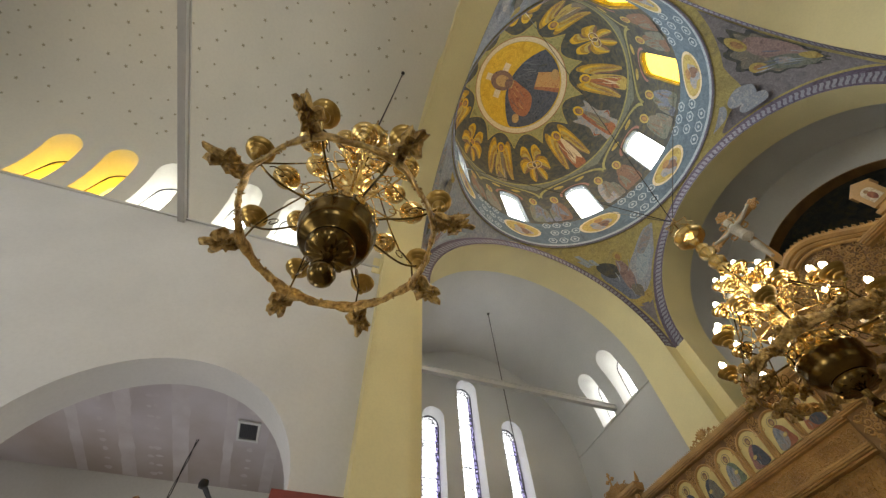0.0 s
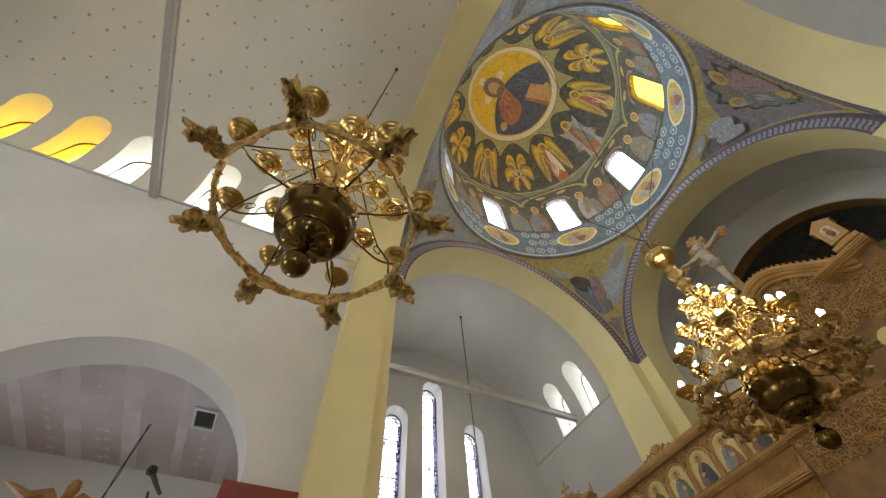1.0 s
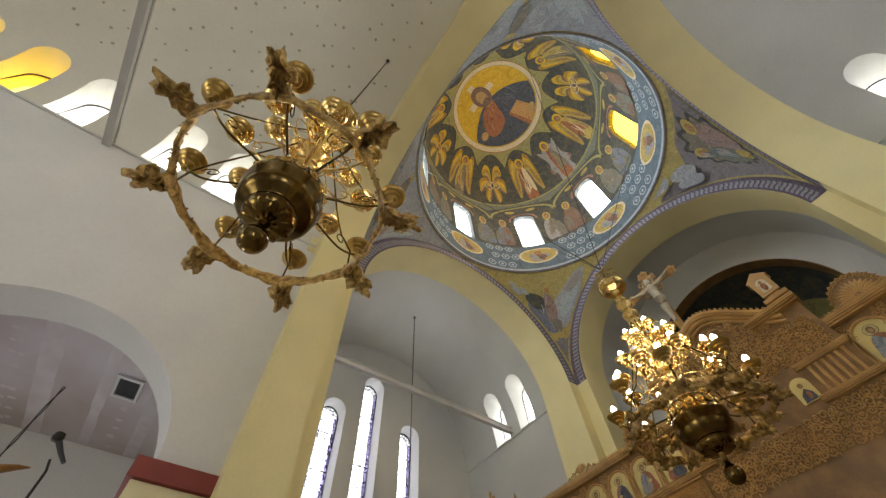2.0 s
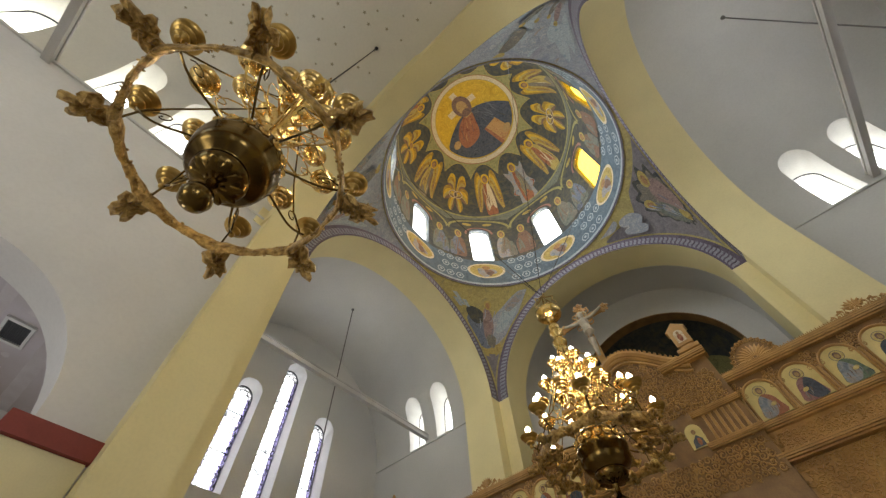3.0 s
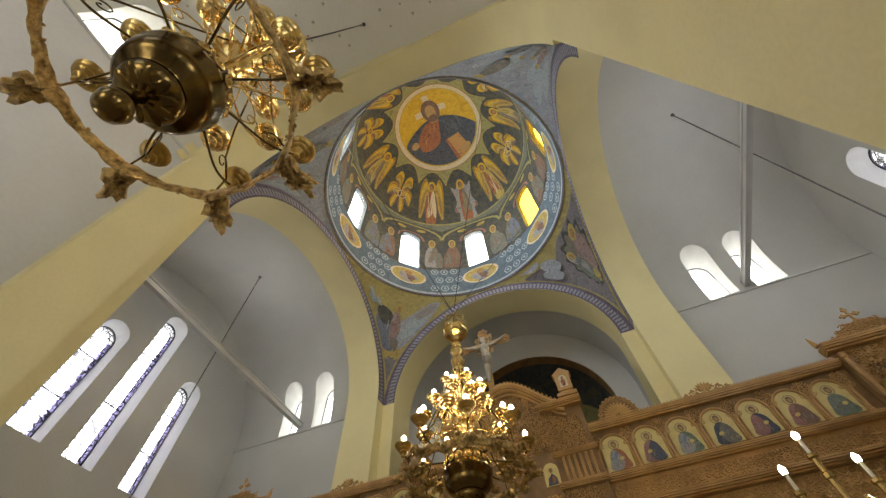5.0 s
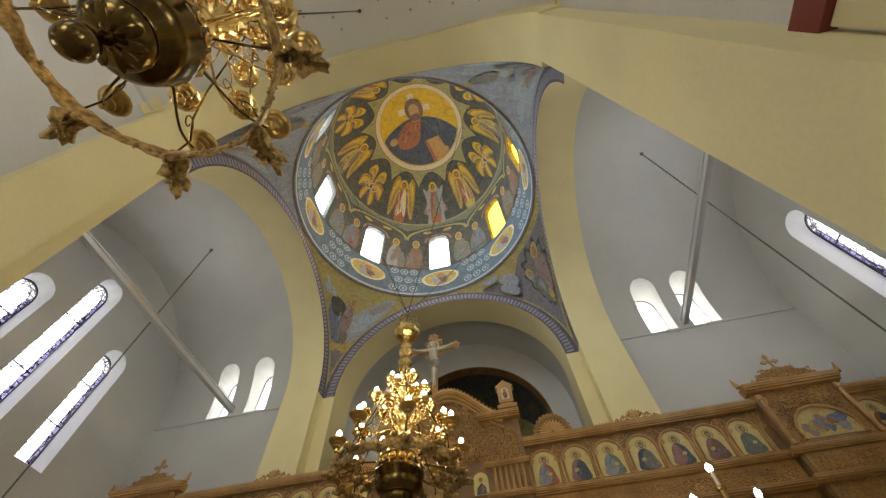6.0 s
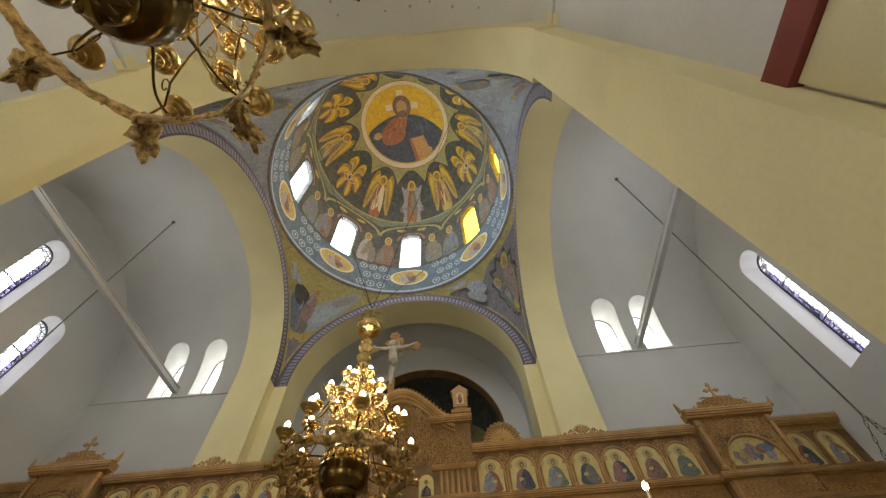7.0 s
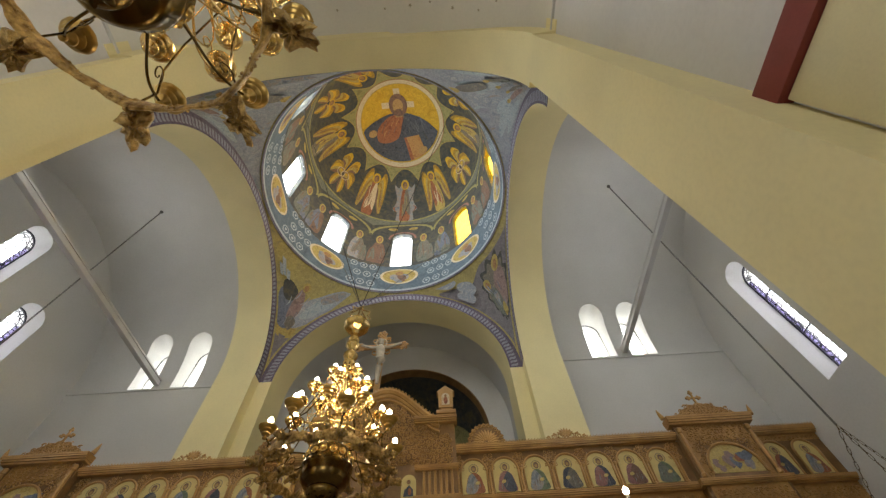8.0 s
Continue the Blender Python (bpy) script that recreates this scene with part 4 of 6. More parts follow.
# olive border under the winged ring, with pointed spandrels between the window arcs
bm = bmesh.new()
pl = drum_place(0.008)
for i in range(96):
    rows = []
    for u in (2 * math.pi * i / 96, 2 * math.pi * (i + 1) / 96):
        d = abs(((u / (math.pi / 4)) + 0.5) % 1 - 0.5) * 2
        rows.append([pl(u, 15.70), pl(u, 15.60), pl(u, 15.44 - 0.35 * d ** 2)])
    (a0, a1, a2), (b0, b1, b2) = [[bm.verts.new(q) for q in r] for r in rows]
    bm.faces.new((a0, b0, b1, a1))
    bm.faces.new((a1, b1, b2, a2)).material_index = 1
bmesh.ops.remove_doubles(bm, verts=bm.verts, dist=1e-4)
part("olive_border", bm, [F_OLIVE, F_DIM2], paint, "olive painted ring")
# starburst and medallion
bm = bmesh.new()
star = []
for i in range(12 * NW):
    a = 2 * math.pi * i / (12 * NW)
    tri = abs((i % 12) - 6) / 6
    rr = 1.93 + 0.44 * tri ** 2.2
    a += math.pi / 2 + math.pi / NW
    star.append((rr * math.cos(a), rr * math.sin(a)))
star2 = [(u * 0.988, v * 0.988) for u, v in star]
patch(bm, star, cap_place(0.010), 1, 14)
patch(bm, star2, cap_place(0.022), 0, 14)
patch(bm, oval(0, 0, 1.875, 1.875, 96), cap_place(0.034), 2, 14)
patch(bm, oval(0, 0, 1.855, 1.855, 96), cap_place(0.044), 4, 14)
patch(bm, oval(0, 0, 1.70, 1.70, 96), cap_place(0.056), 1, 14)
patch(bm, oval(0, 0, 1.685, 1.685, 96), cap_place(0.066), 3, 14)
part("starburst", bm, [F_OLIVE, F_OCHRE, F_RED, F_GOLD, F_CREAM], paint, "olive starburst round a cream ring and gold disc")
bm = bmesh.new()


def put(pts, off, mi, rings=4):
    if len(pts) > 4:
        fine = [(1.12 * u, 1.12 * v - 0.03) for u, v in smooth_line(pts, 3)]
    else:
        fine = []
        for (ua, va), (ub, vb) in zip(pts, pts[1:] + pts[:1]):
            fine += [(1.12 * (ua + (ub - ua) * t), 1.12 * (va + (vb - va) * t) - 0.03) for t in (0.0, 0.25, 0.5, 0.75)]
    fine = [(u * k, v * k) for u, v in fine for k in (min(1.0, 1.665 / max(0.01, math.hypot(u, v))),)]
    patch(bm, fine, cap_place(0.078 + (off - 0.032) * 2.6), mi, rings + 3)


put(oval(-0.05, 0.72, 0.66, 0.64, 40), 0.032, 0)
put([(-0.68, 0.58), (0.58, 0.58), (0.58, 0.82), (-0.68, 0.82)], 0.036, 1)
put([(-0.17, 0.9), (0.07, 0.9), (0.07, 1.36), (-0.17, 1.36)], 0.036, 1)
put([(-1.58, -0.32), (-1.25, 0.02), (-0.55, 0.32), (-0.2, 0.36), (0.28, 0.34), (0.9, 0.12), (1.46, -0.28), (1.58, -0.52), (1.3, -1.02), (0.8, -1.46), (0.2, -1.66), (-0.5, -1.58), (-1.1, -1.25), (-1.45, -0.8)], 0.040, 2, 5)
put([(-0.98, -0.62), (-0.95, -0.2), (-0.6, 0.16), (-0.25, 0.30), (0.10, 0.28), (0.02, -0.1), (-0.12, -0.55), (-0.35, -0.72), (-0.7, -0.76)], 0.046, 3)
put([(0.06, -0.62), (0.62, -0.52), (0.86, -1.28), (0.32, -1.55)], 0.050, 4)
put([(0.16, -0.62), (0.68, -0.5), (0.98, -1.18), (0.46, -1.45)], 0.053, 5)
put(oval(-1.15, -0.32, 0.16, 0.14, 16), 0.050, 6)
put(oval(0.82, -1.05, 0.2, 0.12, 16, 0.5), 0.056, 6)
put([(-0.2, 0.2), (0.1, 0.2), (0.12, 0.5), (-0.22, 0.5)], 0.048, 6)
put(oval(-0.05, 0.70, 0.36, 0.47, 28), 0.052, 7)
put(oval(-0.06, 0.66, 0.21, 0.30, 24), 0.056, 6)
put(oval(-0.06, 0.42, 0.17, 0.13, 20), 0.060, 7)
# folds of the robe
rng = random.Random(31)
for q in range(26):
    s = rng.random()
    x0, y0 = (rng.uniform(0.25, 1.2), rng.uniform(-0.9, 0.0)) if s < 0.5 else (rng.uniform(-1.2, 0.0), rng.uniform(-1.45, -0.95))
    d = rng.uniform(-0.3, 0.1)
    stroke(bm, [(x0, y0), (x0 + 0.4 * d, y0 + 0.12), (x0 + d, y0 + 0.3)] if s < 0.5 else [(x0, y0), (x0 + 0.16, y0 - 0.05), (x0 + 0.36, y0 - 0.13)], rng.uniform(0.012, 0.03), cap_place(0.105 + 0.0012 * q), rng.choice((8, 8, 9)))
for q in range(10):
    x0, y0 = rng.uniform(-0.95, 0.05), rng.uniform(-0.75, -0.1)
    stroke(bm, [(x0, y0), (x0 + 0.05, y0 + 0.13), (x0 + 0.16, y0 + 0.28)], rng.uniform(0.012, 0.026), cap_place(0.118 + 0.0012 * q), rng.choice((7, 4, 5)))
part("medallion_shape", bm, [F_GOLD, F_CREAM, F_BLUE, F_RED, F_RED, F_BOOK, F_FACE, F_DIM1, F_FOLD, F_NIGHT], paint, "plain robed bust shape in red and dark blue")

# ---- bema and apse behind the screen ----
bm = bmesh.new()
prism(bm, vault_outline(3.12, HS, 3.12, 4.2, 12.2), lambda u, v, t: (u, DEPTH - 0.002 + 1.6 * t, v))
for sx in (-1, 1):
    box(bm, *sorted((sx * 3.12, sx * 4.2)), DEPTH - 0.002, 5.75, 0, HS)
solid("ceiling_bema", bm, PLASTER_GREY, "grey-white plaster vault over the sanctuary", "vault", "structure")
APX, APZ, APR, APY = 0.2, 7.95, 2.28, 5.62
bm = bmesh.new()
box(bm, -4.2, 4.2, APY, APY + 0.3, 0, 12.2)
w = solid("wall_east", bm, PLASTER_GREY, "grey-white plaster wall with a wide apse arch", "wall", "structure")
bm = bmesh.new()
prism(bm, [(APX + u, v) for u, v in arched(2 * APR, -1, APZ + APR, 40)], lambda u, v, t: (u, APY - 0.3 + 1.0 * t, v))
cut(w, bm)
bm = bmesh.new()
for i in range(48):
    a0, a1 = math.pi * i / 48, math.pi * (i + 1) / 48
    q = [(APR * math.cos(a0), APR * math.sin(a0)), ((APR + 0.02) * math.cos(a0), (APR + 0.02) * math.sin(a0))]
    q += [((APR + 0.02) * math.cos(a1), (APR + 0.02) * math.sin(a1)), (APR * math.cos(a1), APR * math.sin(a1))]
    p = [bm.verts.new((APX + u, APY - 0.03, APZ + v)) for u, v in q] 
    r = [bm.verts.new((APX + u * 0.985, APY + 0.28, APZ + v * 0.985)) for u, v in q]
    bm.faces.new(p)
    bm.faces.new((p[0], p[3], r[3], r[0]))
    bm.faces.new((p[1], p[2], r[2], r[1]))
solid("trim_apse_arch", bm, WOOD_DARK, "dark painted border under the apse arch", "painted band", "structure")
bm = bmesh.new()
rows = []
for j in range(13):
    e = math.pi / 2 * j / 12
    rows.append([bm.verts.new((APX + APR * math.cos(e) * math.cos(a), APY + 0.29 + APR * math.cos(e) * math.sin(a), APZ + APR * math.sin(e))) for a in [math.pi * i / 24 for i in range(25)]])
base = [bm.verts.new((v.co.x, v.co.y, 0)) for v in rows[0]]
rows.insert(0, base)
for r0, r1 in zip(rows, rows[1:]):
    for i in range(24):
        bm.faces.new((r0[i], r0[i + 1], r1[i + 1], r1[i]))
bmesh.ops.remove_doubles(bm, verts=bm.verts, dist=1e-4)
solid("wall_apse", bm, F_NIGHT, "dark blue painted apse with a gold halo", "apse", "structure")
bm = bmesh.new()


def apse_place(off):
    def f(u, v):
        r = math.sqrt(max(0.0, (APR - off) ** 2 - v * v)) if v > 0 else APR - off
        return (APX + r * math.sin(u), APY + 0.29 + r * math.cos(u), APZ + v)
    return f


patch(bm, oval(-0.05, 1.05, 0.40, 0.42, 30), apse_place(0.02), 0, 4)
patch(bm, oval(-0.05, 1.0, 0.26, 0.30, 26), apse_place(0.03), 1, 4)
patch(bm, oval(-0.05, 0.2, 0.5, 0.75, 26), apse_place(0.026), 2, 4)
patch(bm, oval(0.75, 0.7, 0.3, 0.7, 26, 0.2), apse_place(0.026), 3, 4)
solid("apse_fresco", bm, [F_OCHRE, F_SKIN, F_BLUE, F_OLIVE], "gold halo and plain dark shapes painted in the apse", "fresco", "structure")

# ---- iconostasis: a long carved wooden screen ----
IY = 2.8
TOP = 5.87


def curl(bm, x, y, z, s, a, flip=1, r=0.012, turns=1.35, n=11):
    """One carved scroll lying on a screen's face."""
    pts = []
    for i in range(n):
        t = i / (n - 1)
        th = a + flip * turns * 2 * math.pi * t
        rr = s * (1 - 0.78 * t)
        pts.append((x + rr * math.cos(th), y - r * (0.3 + 0.9 * t), z + rr * math.sin(th)))
    tube(bm, pts, [r * (1.15 - 0.5 * i / (n - 1)) for i in range(n)], 5)


def leaf(bm, x, y, z, s, a, t=0.014):
    """One carved leaf: a raised pointed lozenge."""
    c, q = math.cos(a), math.sin(a)
    pts = [(0, 0), (0.45, 0.22), (1, 0), (0.45, -0.22)]
    v = [bm.verts.new((x + s * (c * u - q * w), y, z + s * (q * u + c * w))) for u, w in pts]
    m = bm.verts.new((x + s * 0.45 * c, y - t, z + s * 0.45 * q))
    for i in range(4):
        bm.faces.new((v[i], v[(i + 1) % 4], m))


def carve(bm, x0, x1, z0, z1, y, step=0.11, seed=0, inside=None):
    """Fills a field of the screen with scrolls and leaves."""
    rng = random.Random(seed)
    z = z0 + step * 0.45
    j = 0
    while z < z1:
        x = x0 + step * (0.45 + 0.5 * (j % 2))
        while x < x1 - step * 0.2:
            if inside is None or inside(x, z):
                curl(bm, x, y, z, step * rng.uniform(0.42, 0.62), rng.uniform(0, 6.28), rng.choice((-1, 1)), step * rng.uniform(0.09, 0.13))
                for q in range(2):
                    leaf(bm, x + rng.uniform(-0.4, 0.4) * step, y, z + rng.uniform(-0.4, 0.4) * step, step * 0.6, rng.uniform(0, 6.28), step * 0.14)
            x += step
        z += step * 0.9
        j += 1


def moulding(bm, x0, x1, z, h, y, out, steps=4):
    """A stepped cornice along the screen."""
    for i in range(steps):
        o = out * (0.35 + 0.65 * math.sin(math.pi / 2 * (i + 1) / steps))
        box(bm, x0 - o * 0.3, x1 + o * 0.3, y - o, y + 0.10, z + h * i / steps, z + h * (i + 1) / steps - 0.002)


XE_L, XE_R = -7.99, 8.5
screen = thing("iconostasis", (0, IY, 0), "long carved brown wooden icon screen across the church", "iconostasis")
# Ground boards in darker wood, so the gaps between carving look shaded.
bm = bmesh.new()
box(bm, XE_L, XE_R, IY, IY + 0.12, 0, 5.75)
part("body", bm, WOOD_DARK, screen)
for z, h, o in ((5.75, 0.12, 0.13), (4.86, 0.10, 0.14), (4.40, 0.11, 0.18), (3.3, 0.12, 0.14), (0.0, 0.25, 0.1)):
    for xa, xb in ((XE_L, -7.16), (-5.66, -1.45), (1.45, 5.66), (7.16, XE_R)):
        bm = bmesh.new()
        moulding(bm, xa, xb, z, h, IY, o)
        part("cornice", bm, WOOD, screen, "stepped brown wooden cornice")
for xa, xb in ((XE_L, -7.16), (-5.66, -1.45), (1.45, 5.66), (7.16, XE_R)):
    bm = bmesh.new()
    box(bm, xa, xb, IY - 0.012, IY - 0.004, 4.50, 4.86)
    carve(bm, xa, xb, 4.52, 4.84, IY - 0.014, 0.105, 3)
    part("carved_frieze", bm, WOOD, screen, "carved scrollwork frieze")
    bm = bmesh.new()
    box(bm, xa, xb, IY - 0.13, IY - 0.11, 5.872, 5.884)
    x = xa
    while x < xb:
        leaf(bm, x, IY - 0.12, 5.88, 0.05, math.pi / 2, 0.012)
        leaf(bm, x + 0.03, IY - 0.12, 5.88, 0.035, math.pi / 2, 0.012)
        x += 0.06
    part("cresting", bm, WOOD, screen, "low row of carved leaves")
for xa, xb in ((-5.6, -1.5), (1.5, 5.6)):
    bm = bmesh.new()
    box(bm, xa, xb, IY - 0.012, IY - 0.004, 3.43, 4.39)
    carve(bm, xa, xb, 3.45, 4.38, IY - 0.014, 0.115, 5)
    part("lower_carving", bm, WOOD, screen)
# return of the screen along the south wall
bm = bmesh.new()
box(bm, XE_R - 0.02, XE_R + 0.04, 1.95, IY - 0.14, 0, 5.78, bev=0.01)
box(bm, XE_R - 0.05, XE_R + 0.04, 1.95, IY - 0.14, 5.782, 5.85, bev=0.02)
part("side_panel", bm, WOOD_DARK, screen, "plain dark wooden end panel")

ROBES = [(F_BLUE, F_ROSE), (F_RED, F_BLUE), (F_GREEN, F_SCENE), (F_ROSE, F_DIM1), (F_RED, F_SCENE), (F_BLUE, F_DIM3), (F_GREEN, F_DIM2), (F_ROSE, F_BLUE)]
F_HALO = fresco("fresco_halo_gold", [(0.58, 0.42, 0.12), (0.64, 0.50, 0.20), (0.5, 0.34, 0.08)], 9)
ICON_GOLD = mat("icon_gilding", (0.72, 0.57, 0.22), 0.4, var=0.08, scale=6, bump=0.03)


def icon(x, z0, z1, w, pick, parent_thing):
    """An arched icon in its carved frame: gold ground with a plain robed half-length shape."""
    e = new("icon")
    e.parent = parent_thing
    e.matrix_parent_inverse = parent_thing.matrix_basis.inverted()
    e.location = (x, IY, z0)
    e["label"] = "arched icon, robed shape on a gold ground"
    bpy.context.view_layer.update()

    def sub(name, b, m, y):
        ob = new(name, finish(b, name, m))
        ob.parent = e
        ob.location = (0, y, 0)
        return ob
    h = z1 - z0
    b = bmesh.new()
    prism(b, arched(w, 0, h, 16), lambda u, v, t: (u, -0.02 * t, v))
    sub("ground", b, ICON_GOLD, 0)
    b = bmesh.new()
    flat = lambda o: (lambda u, v: (u, -o, v))
    r1, r2 = ROBES[pick % len(ROBES)]
    lean = (pick % 3 - 1) * 0.03 * w
    rg = random.Random(pick)
    patch(b, smooth_line([(lean - 0.33 * w, 0.01), (lean + 0.36 * w, 0.01), (lean + 0.33 * w, 0.27 * h), (lean + 0.24 * w, 0.49 * h), (lean + 0.06 * w, 0.60 * h), (lean - 0.06 * w, 0.60 * h), (lean - 0.23 * w, 0.50 * h), (lean - 0.32 * w, 0.27 * h)], 3), flat(0.024), 0, 3)
    sd = 1 if pick % 2 else -1
    patch(b, smooth_line([(lean - sd * 0.02 * w, 0.02 * h), (lean + sd * 0.34 * w, 0.02 * h), (lean + sd * 0.31 * w, 0.29 * h), (lean + sd * 0.2 * w, 0.51 * h), (lean + sd * 0.05 * w, 0.57 * h), (lean - sd * 0.16 * w, 0.27 * h)], 3), flat(0.027), 1, 2)
    for q in range(9):
        u, v = rg.uniform(-0.26, 0.22) * w + lean, rg.uniform(0.03, 0.26) * h
        stroke(b, [(u, v), (u + 0.03 * w, v + 0.07 * h), (u + 0.02 * w, v + 0.15 * h)], 0.012 * w, flat(0.029 + 0.0003 * q), rg.choice((5, 6, 7)))
    patch(b, oval(lean - sd * 0.12 * w, 0.29 * h, 0.10 * w, 0.05 * h, 10, 0.4), flat(0.034), (4, 2, 3)[pick % 3], 1)
    patch(b, oval(lean, 0.725 * h, 0.20 * w, 0.15 * h, 22), flat(0.0225), 6, 1)
    patch(b, oval(lean, 0.725 * h, 0.18 * w, 0.135 * h, 22), flat(0.0235), 2, 1)
    patch(b, oval(lean, 0.72 * h, 0.10 * w, 0.10 * h, 16), flat(0.030), 5, 1)
    patch(b, oval(lean, 0.705 * h, 0.062 * w, 0.062 * h, 14), flat(0.033), 3, 1)
    sub("robed_shape", b, [r1, r2, F_HALO, F_FACE, F_RED, F_DIM1, F_DIM3, F_SCENE], 0)
    b = bmesh.new()
    r = w / 2 + 0.015
    tube(b, [(-r, 0, -0.02)] + [(-r * math.cos(math.pi * i / 16), 0, h - w / 2 + r * math.sin(math.pi * i / 16)) for i in range(17)] + [(r, 0, -0.02)], 0.022, 6)
    sub("frame", b, WOOD, -0.03)
    return e


XS = [1.78 + 0.575 * i for i in range(7)]
n_ic = 0
for s in (-1, 1):
    for x in XS + [7.36, 7.92]:
        icon(s * x if s > 0 or x < 7.9 else -7.76, 5.03, 5.62, 0.45 if x < 7 else 0.40, n_ic * 3 + 1, screen)
        n_ic += 1
    for i in range(8):
        bm = bmesh.new()
        x = s * (XS[0] - 0.2875 + 0.575 * i)
        lathe(bm, [(0.02, 4.97), (0.035, 4.98), (0.035, 5.02), (0.022, 5.04), (0.026, 5.2), (0.022, 5.36), (0.034, 5.38), (0.036, 5.42), (0.02, 5.43)], 10, Matrix.Translation((x, IY - 0.03, 0)))
        part("colonnette", bm, WOOD, screen)
for s in (-1, 1):
    for i in range(8):
        bm = bmesh.new()
        x = s * (XS[0] - 0.2875 + 0.575 * i)
        carve(bm, x - 0.12, x + 0.12, 5.42, 5.75, IY - 0.012, 0.085, 40 + i)
        part("spandrel_carving", bm, WOOD, screen)

for x0, x1 in ((7.17, 8.46), (-7.97, -7.17)):
    bm = bmesh.new()
    box(bm, x0, x1, IY - 0.010, IY - 0.003, 5.64, 5.75)
    carve(bm, x0, x1, 5.65, 5.74, IY - 0.012, 0.085, 71)
    part("end_carving", bm, WOOD, screen)

# crest ornaments, fans and side pediments
for s in (-1, 1):
    bm = bmesh.new()
    for q in (-1, 1):
        for kx, sz in ((0.36, 0.05), (0.24, 0.075), (0.10, 0.10)):
            curl(bm, s * 3.64 + q * kx, IY - 0.05, TOP + sz + 0.01, sz, 1.5, q, 0.018)
    for i in range(7):
        leaf(bm, s * 3.64, IY - 0.05, TOP + 0.08, 0.2, math.pi * (0.2 + 0.1 * i), 0.03)
    box(bm, s * 3.64 - 0.45, s * 3.64 + 0.45, IY - 0.07, IY - 0.02, TOP - 0.005, TOP + 0.03)
    part("crest", bm, WOOD, screen, "openwork carved crest")
    bm = bmesh.new()
    prism(bm, [(s * 2.08 + 0.36 * math.cos(math.pi * i / 20), TOP + 0.02 + 0.44 * math.sin(math.pi * i / 20)) for i in range(21)], lambda u, v, t: (u, IY - 0.05 + 0.09 * t, v))
    fan = part("fan", bm, WOOD_DARK, screen, "carved half-round fan")
    for i in range(13):
        a = math.pi * (i + 0.5) / 13
        bm = bmesh.new()
        leaf(bm, s * 2.08 + 0.05 * math.cos(a), IY - 0.052, TOP + 0.05 + 0.05 * math.sin(a), 0.24, a, 0.03)
        curl(bm, s * 2.08 + 0.33 * math.cos(a), IY - 0.05, TOP + 0.02 + 0.40 * math.sin(a), 0.045, a, 1, 0.012)
        ob = part("fan_leaf", bm, WOOD, fan)
    # projecting side bay
    bay = new("bay")
    bay.parent = screen
    bay.matrix_parent_inverse = screen.matrix_basis.inverted()
    bay.location = (s * 6.42, IY - 0.12, 0)
    bay["label"] = "projecting bay with a pediment and cross"
    bpy.context.view_layer.update()

    def sub(name, b, m):
        ob = new(name, finish(b, name, m))
        ob.parent = bay
        return ob
    b = bmesh.new()
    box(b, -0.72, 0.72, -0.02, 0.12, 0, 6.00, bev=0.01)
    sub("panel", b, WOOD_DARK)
    for z, h, o in ((5.96, 0.15, 0.15), (4.86, 0.10, 0.10), (4.40, 0.11, 0.14)):
        b = bmesh.new()
        moulding(b, -0.78, 0.78, z, h, -0.02, o)
        sub("bay_cornice", b, WOOD)
    for q in (-1, 1):
        b = bmesh.new()
        tube(b, [(q * 0.86, -0.1, 6.09), (q * 0.89, -0.1, 6.18), (q * 0.91, -0.1, 6.29)], [0.05, 0.035, 0.008], 8)
        sub("horn", b, WOOD)
        b = bmesh.new()
        lathe(b, [(0.03, 4.98), (0.05, 5.0), (0.05, 5.05), (0.032, 5.08), (0.04, 5.5), (0.032, 5.80), (0.05, 5.82), (0.052, 5.90), (0.03, 5.92)], 12, Matrix.Translation((q * 0.66, -0.05, 0)))
        sub("colonnette", b, WOOD)
    b = bmesh.new()
    top = [(-0.74, 6.11)] + [(-0.62 + 1.24 * i / 24, 6.15 + 0.26 * math.sin(math.pi * i / 24) ** 1.3 + 0.02 * math.cos(i * 1.6)) for i in range(25)] + [(0.74, 6.11)]
    prism(b, top, lambda u, v, t: (u, -0.08 + 0.06 * t, v))
    carve(b, -0.6, 0.6, 6.13, 6.42, -0.082, 0.09, 11, lambda x, z: z < 6.16 + 0.22 * math.cos(x * 2.3))
    sub("pediment", b, WOOD)
    b = bmesh.new()
    box(b, -0.018, 0.018, -0.07, -0.035, 6.38, 6.67, bev=0.006)
    box(b, -0.10, 0.10, -0.068, -0.037, 6.53, 6.565, bev=0.006)
    for dx, dz in ((-0.11, 6.547), (0.11, 6.547), (0, 6.675)):
        for q in range(3):
            a = q * 2.1 + (1.57 if dx == 0 else (3.14 if dx < 0 else 0))
            lathe(b, [(0.006, -0.018), (0.024, -0.014), (0.028, 0), (0.024, 0.014), (0.006, 0.018)], 8, Matrix.Translation((dx + 0.025 * math.cos(a), -0.052, dz + 0.025 * math.sin(a))) @ Matrix.Rotation(math.pi / 2, 4, "X"))
    sub("finial_cross", b, WOOD)
    b = bmesh.new()
    for x0, x1, z0, z1 in ((-0.60, -0.50, 4.98, 5.95), (0.50, 0.60, 4.98, 5.95), (-0.50, 0.50, 5.66, 5.95)):
        box(b, x0, x1, -0.027, -0.020, z0, z1)
    carve(b, -0.58, 0.58, 5.0, 5.93, -0.029, 0.12, 21, lambda x, z: not (abs(x) < 0.50 and z < 5.12 + 0.52 * math.sqrt(max(0.0, 1 - (x / 0.5) ** 2))))
    sub("bay_carving", b, WOOD)
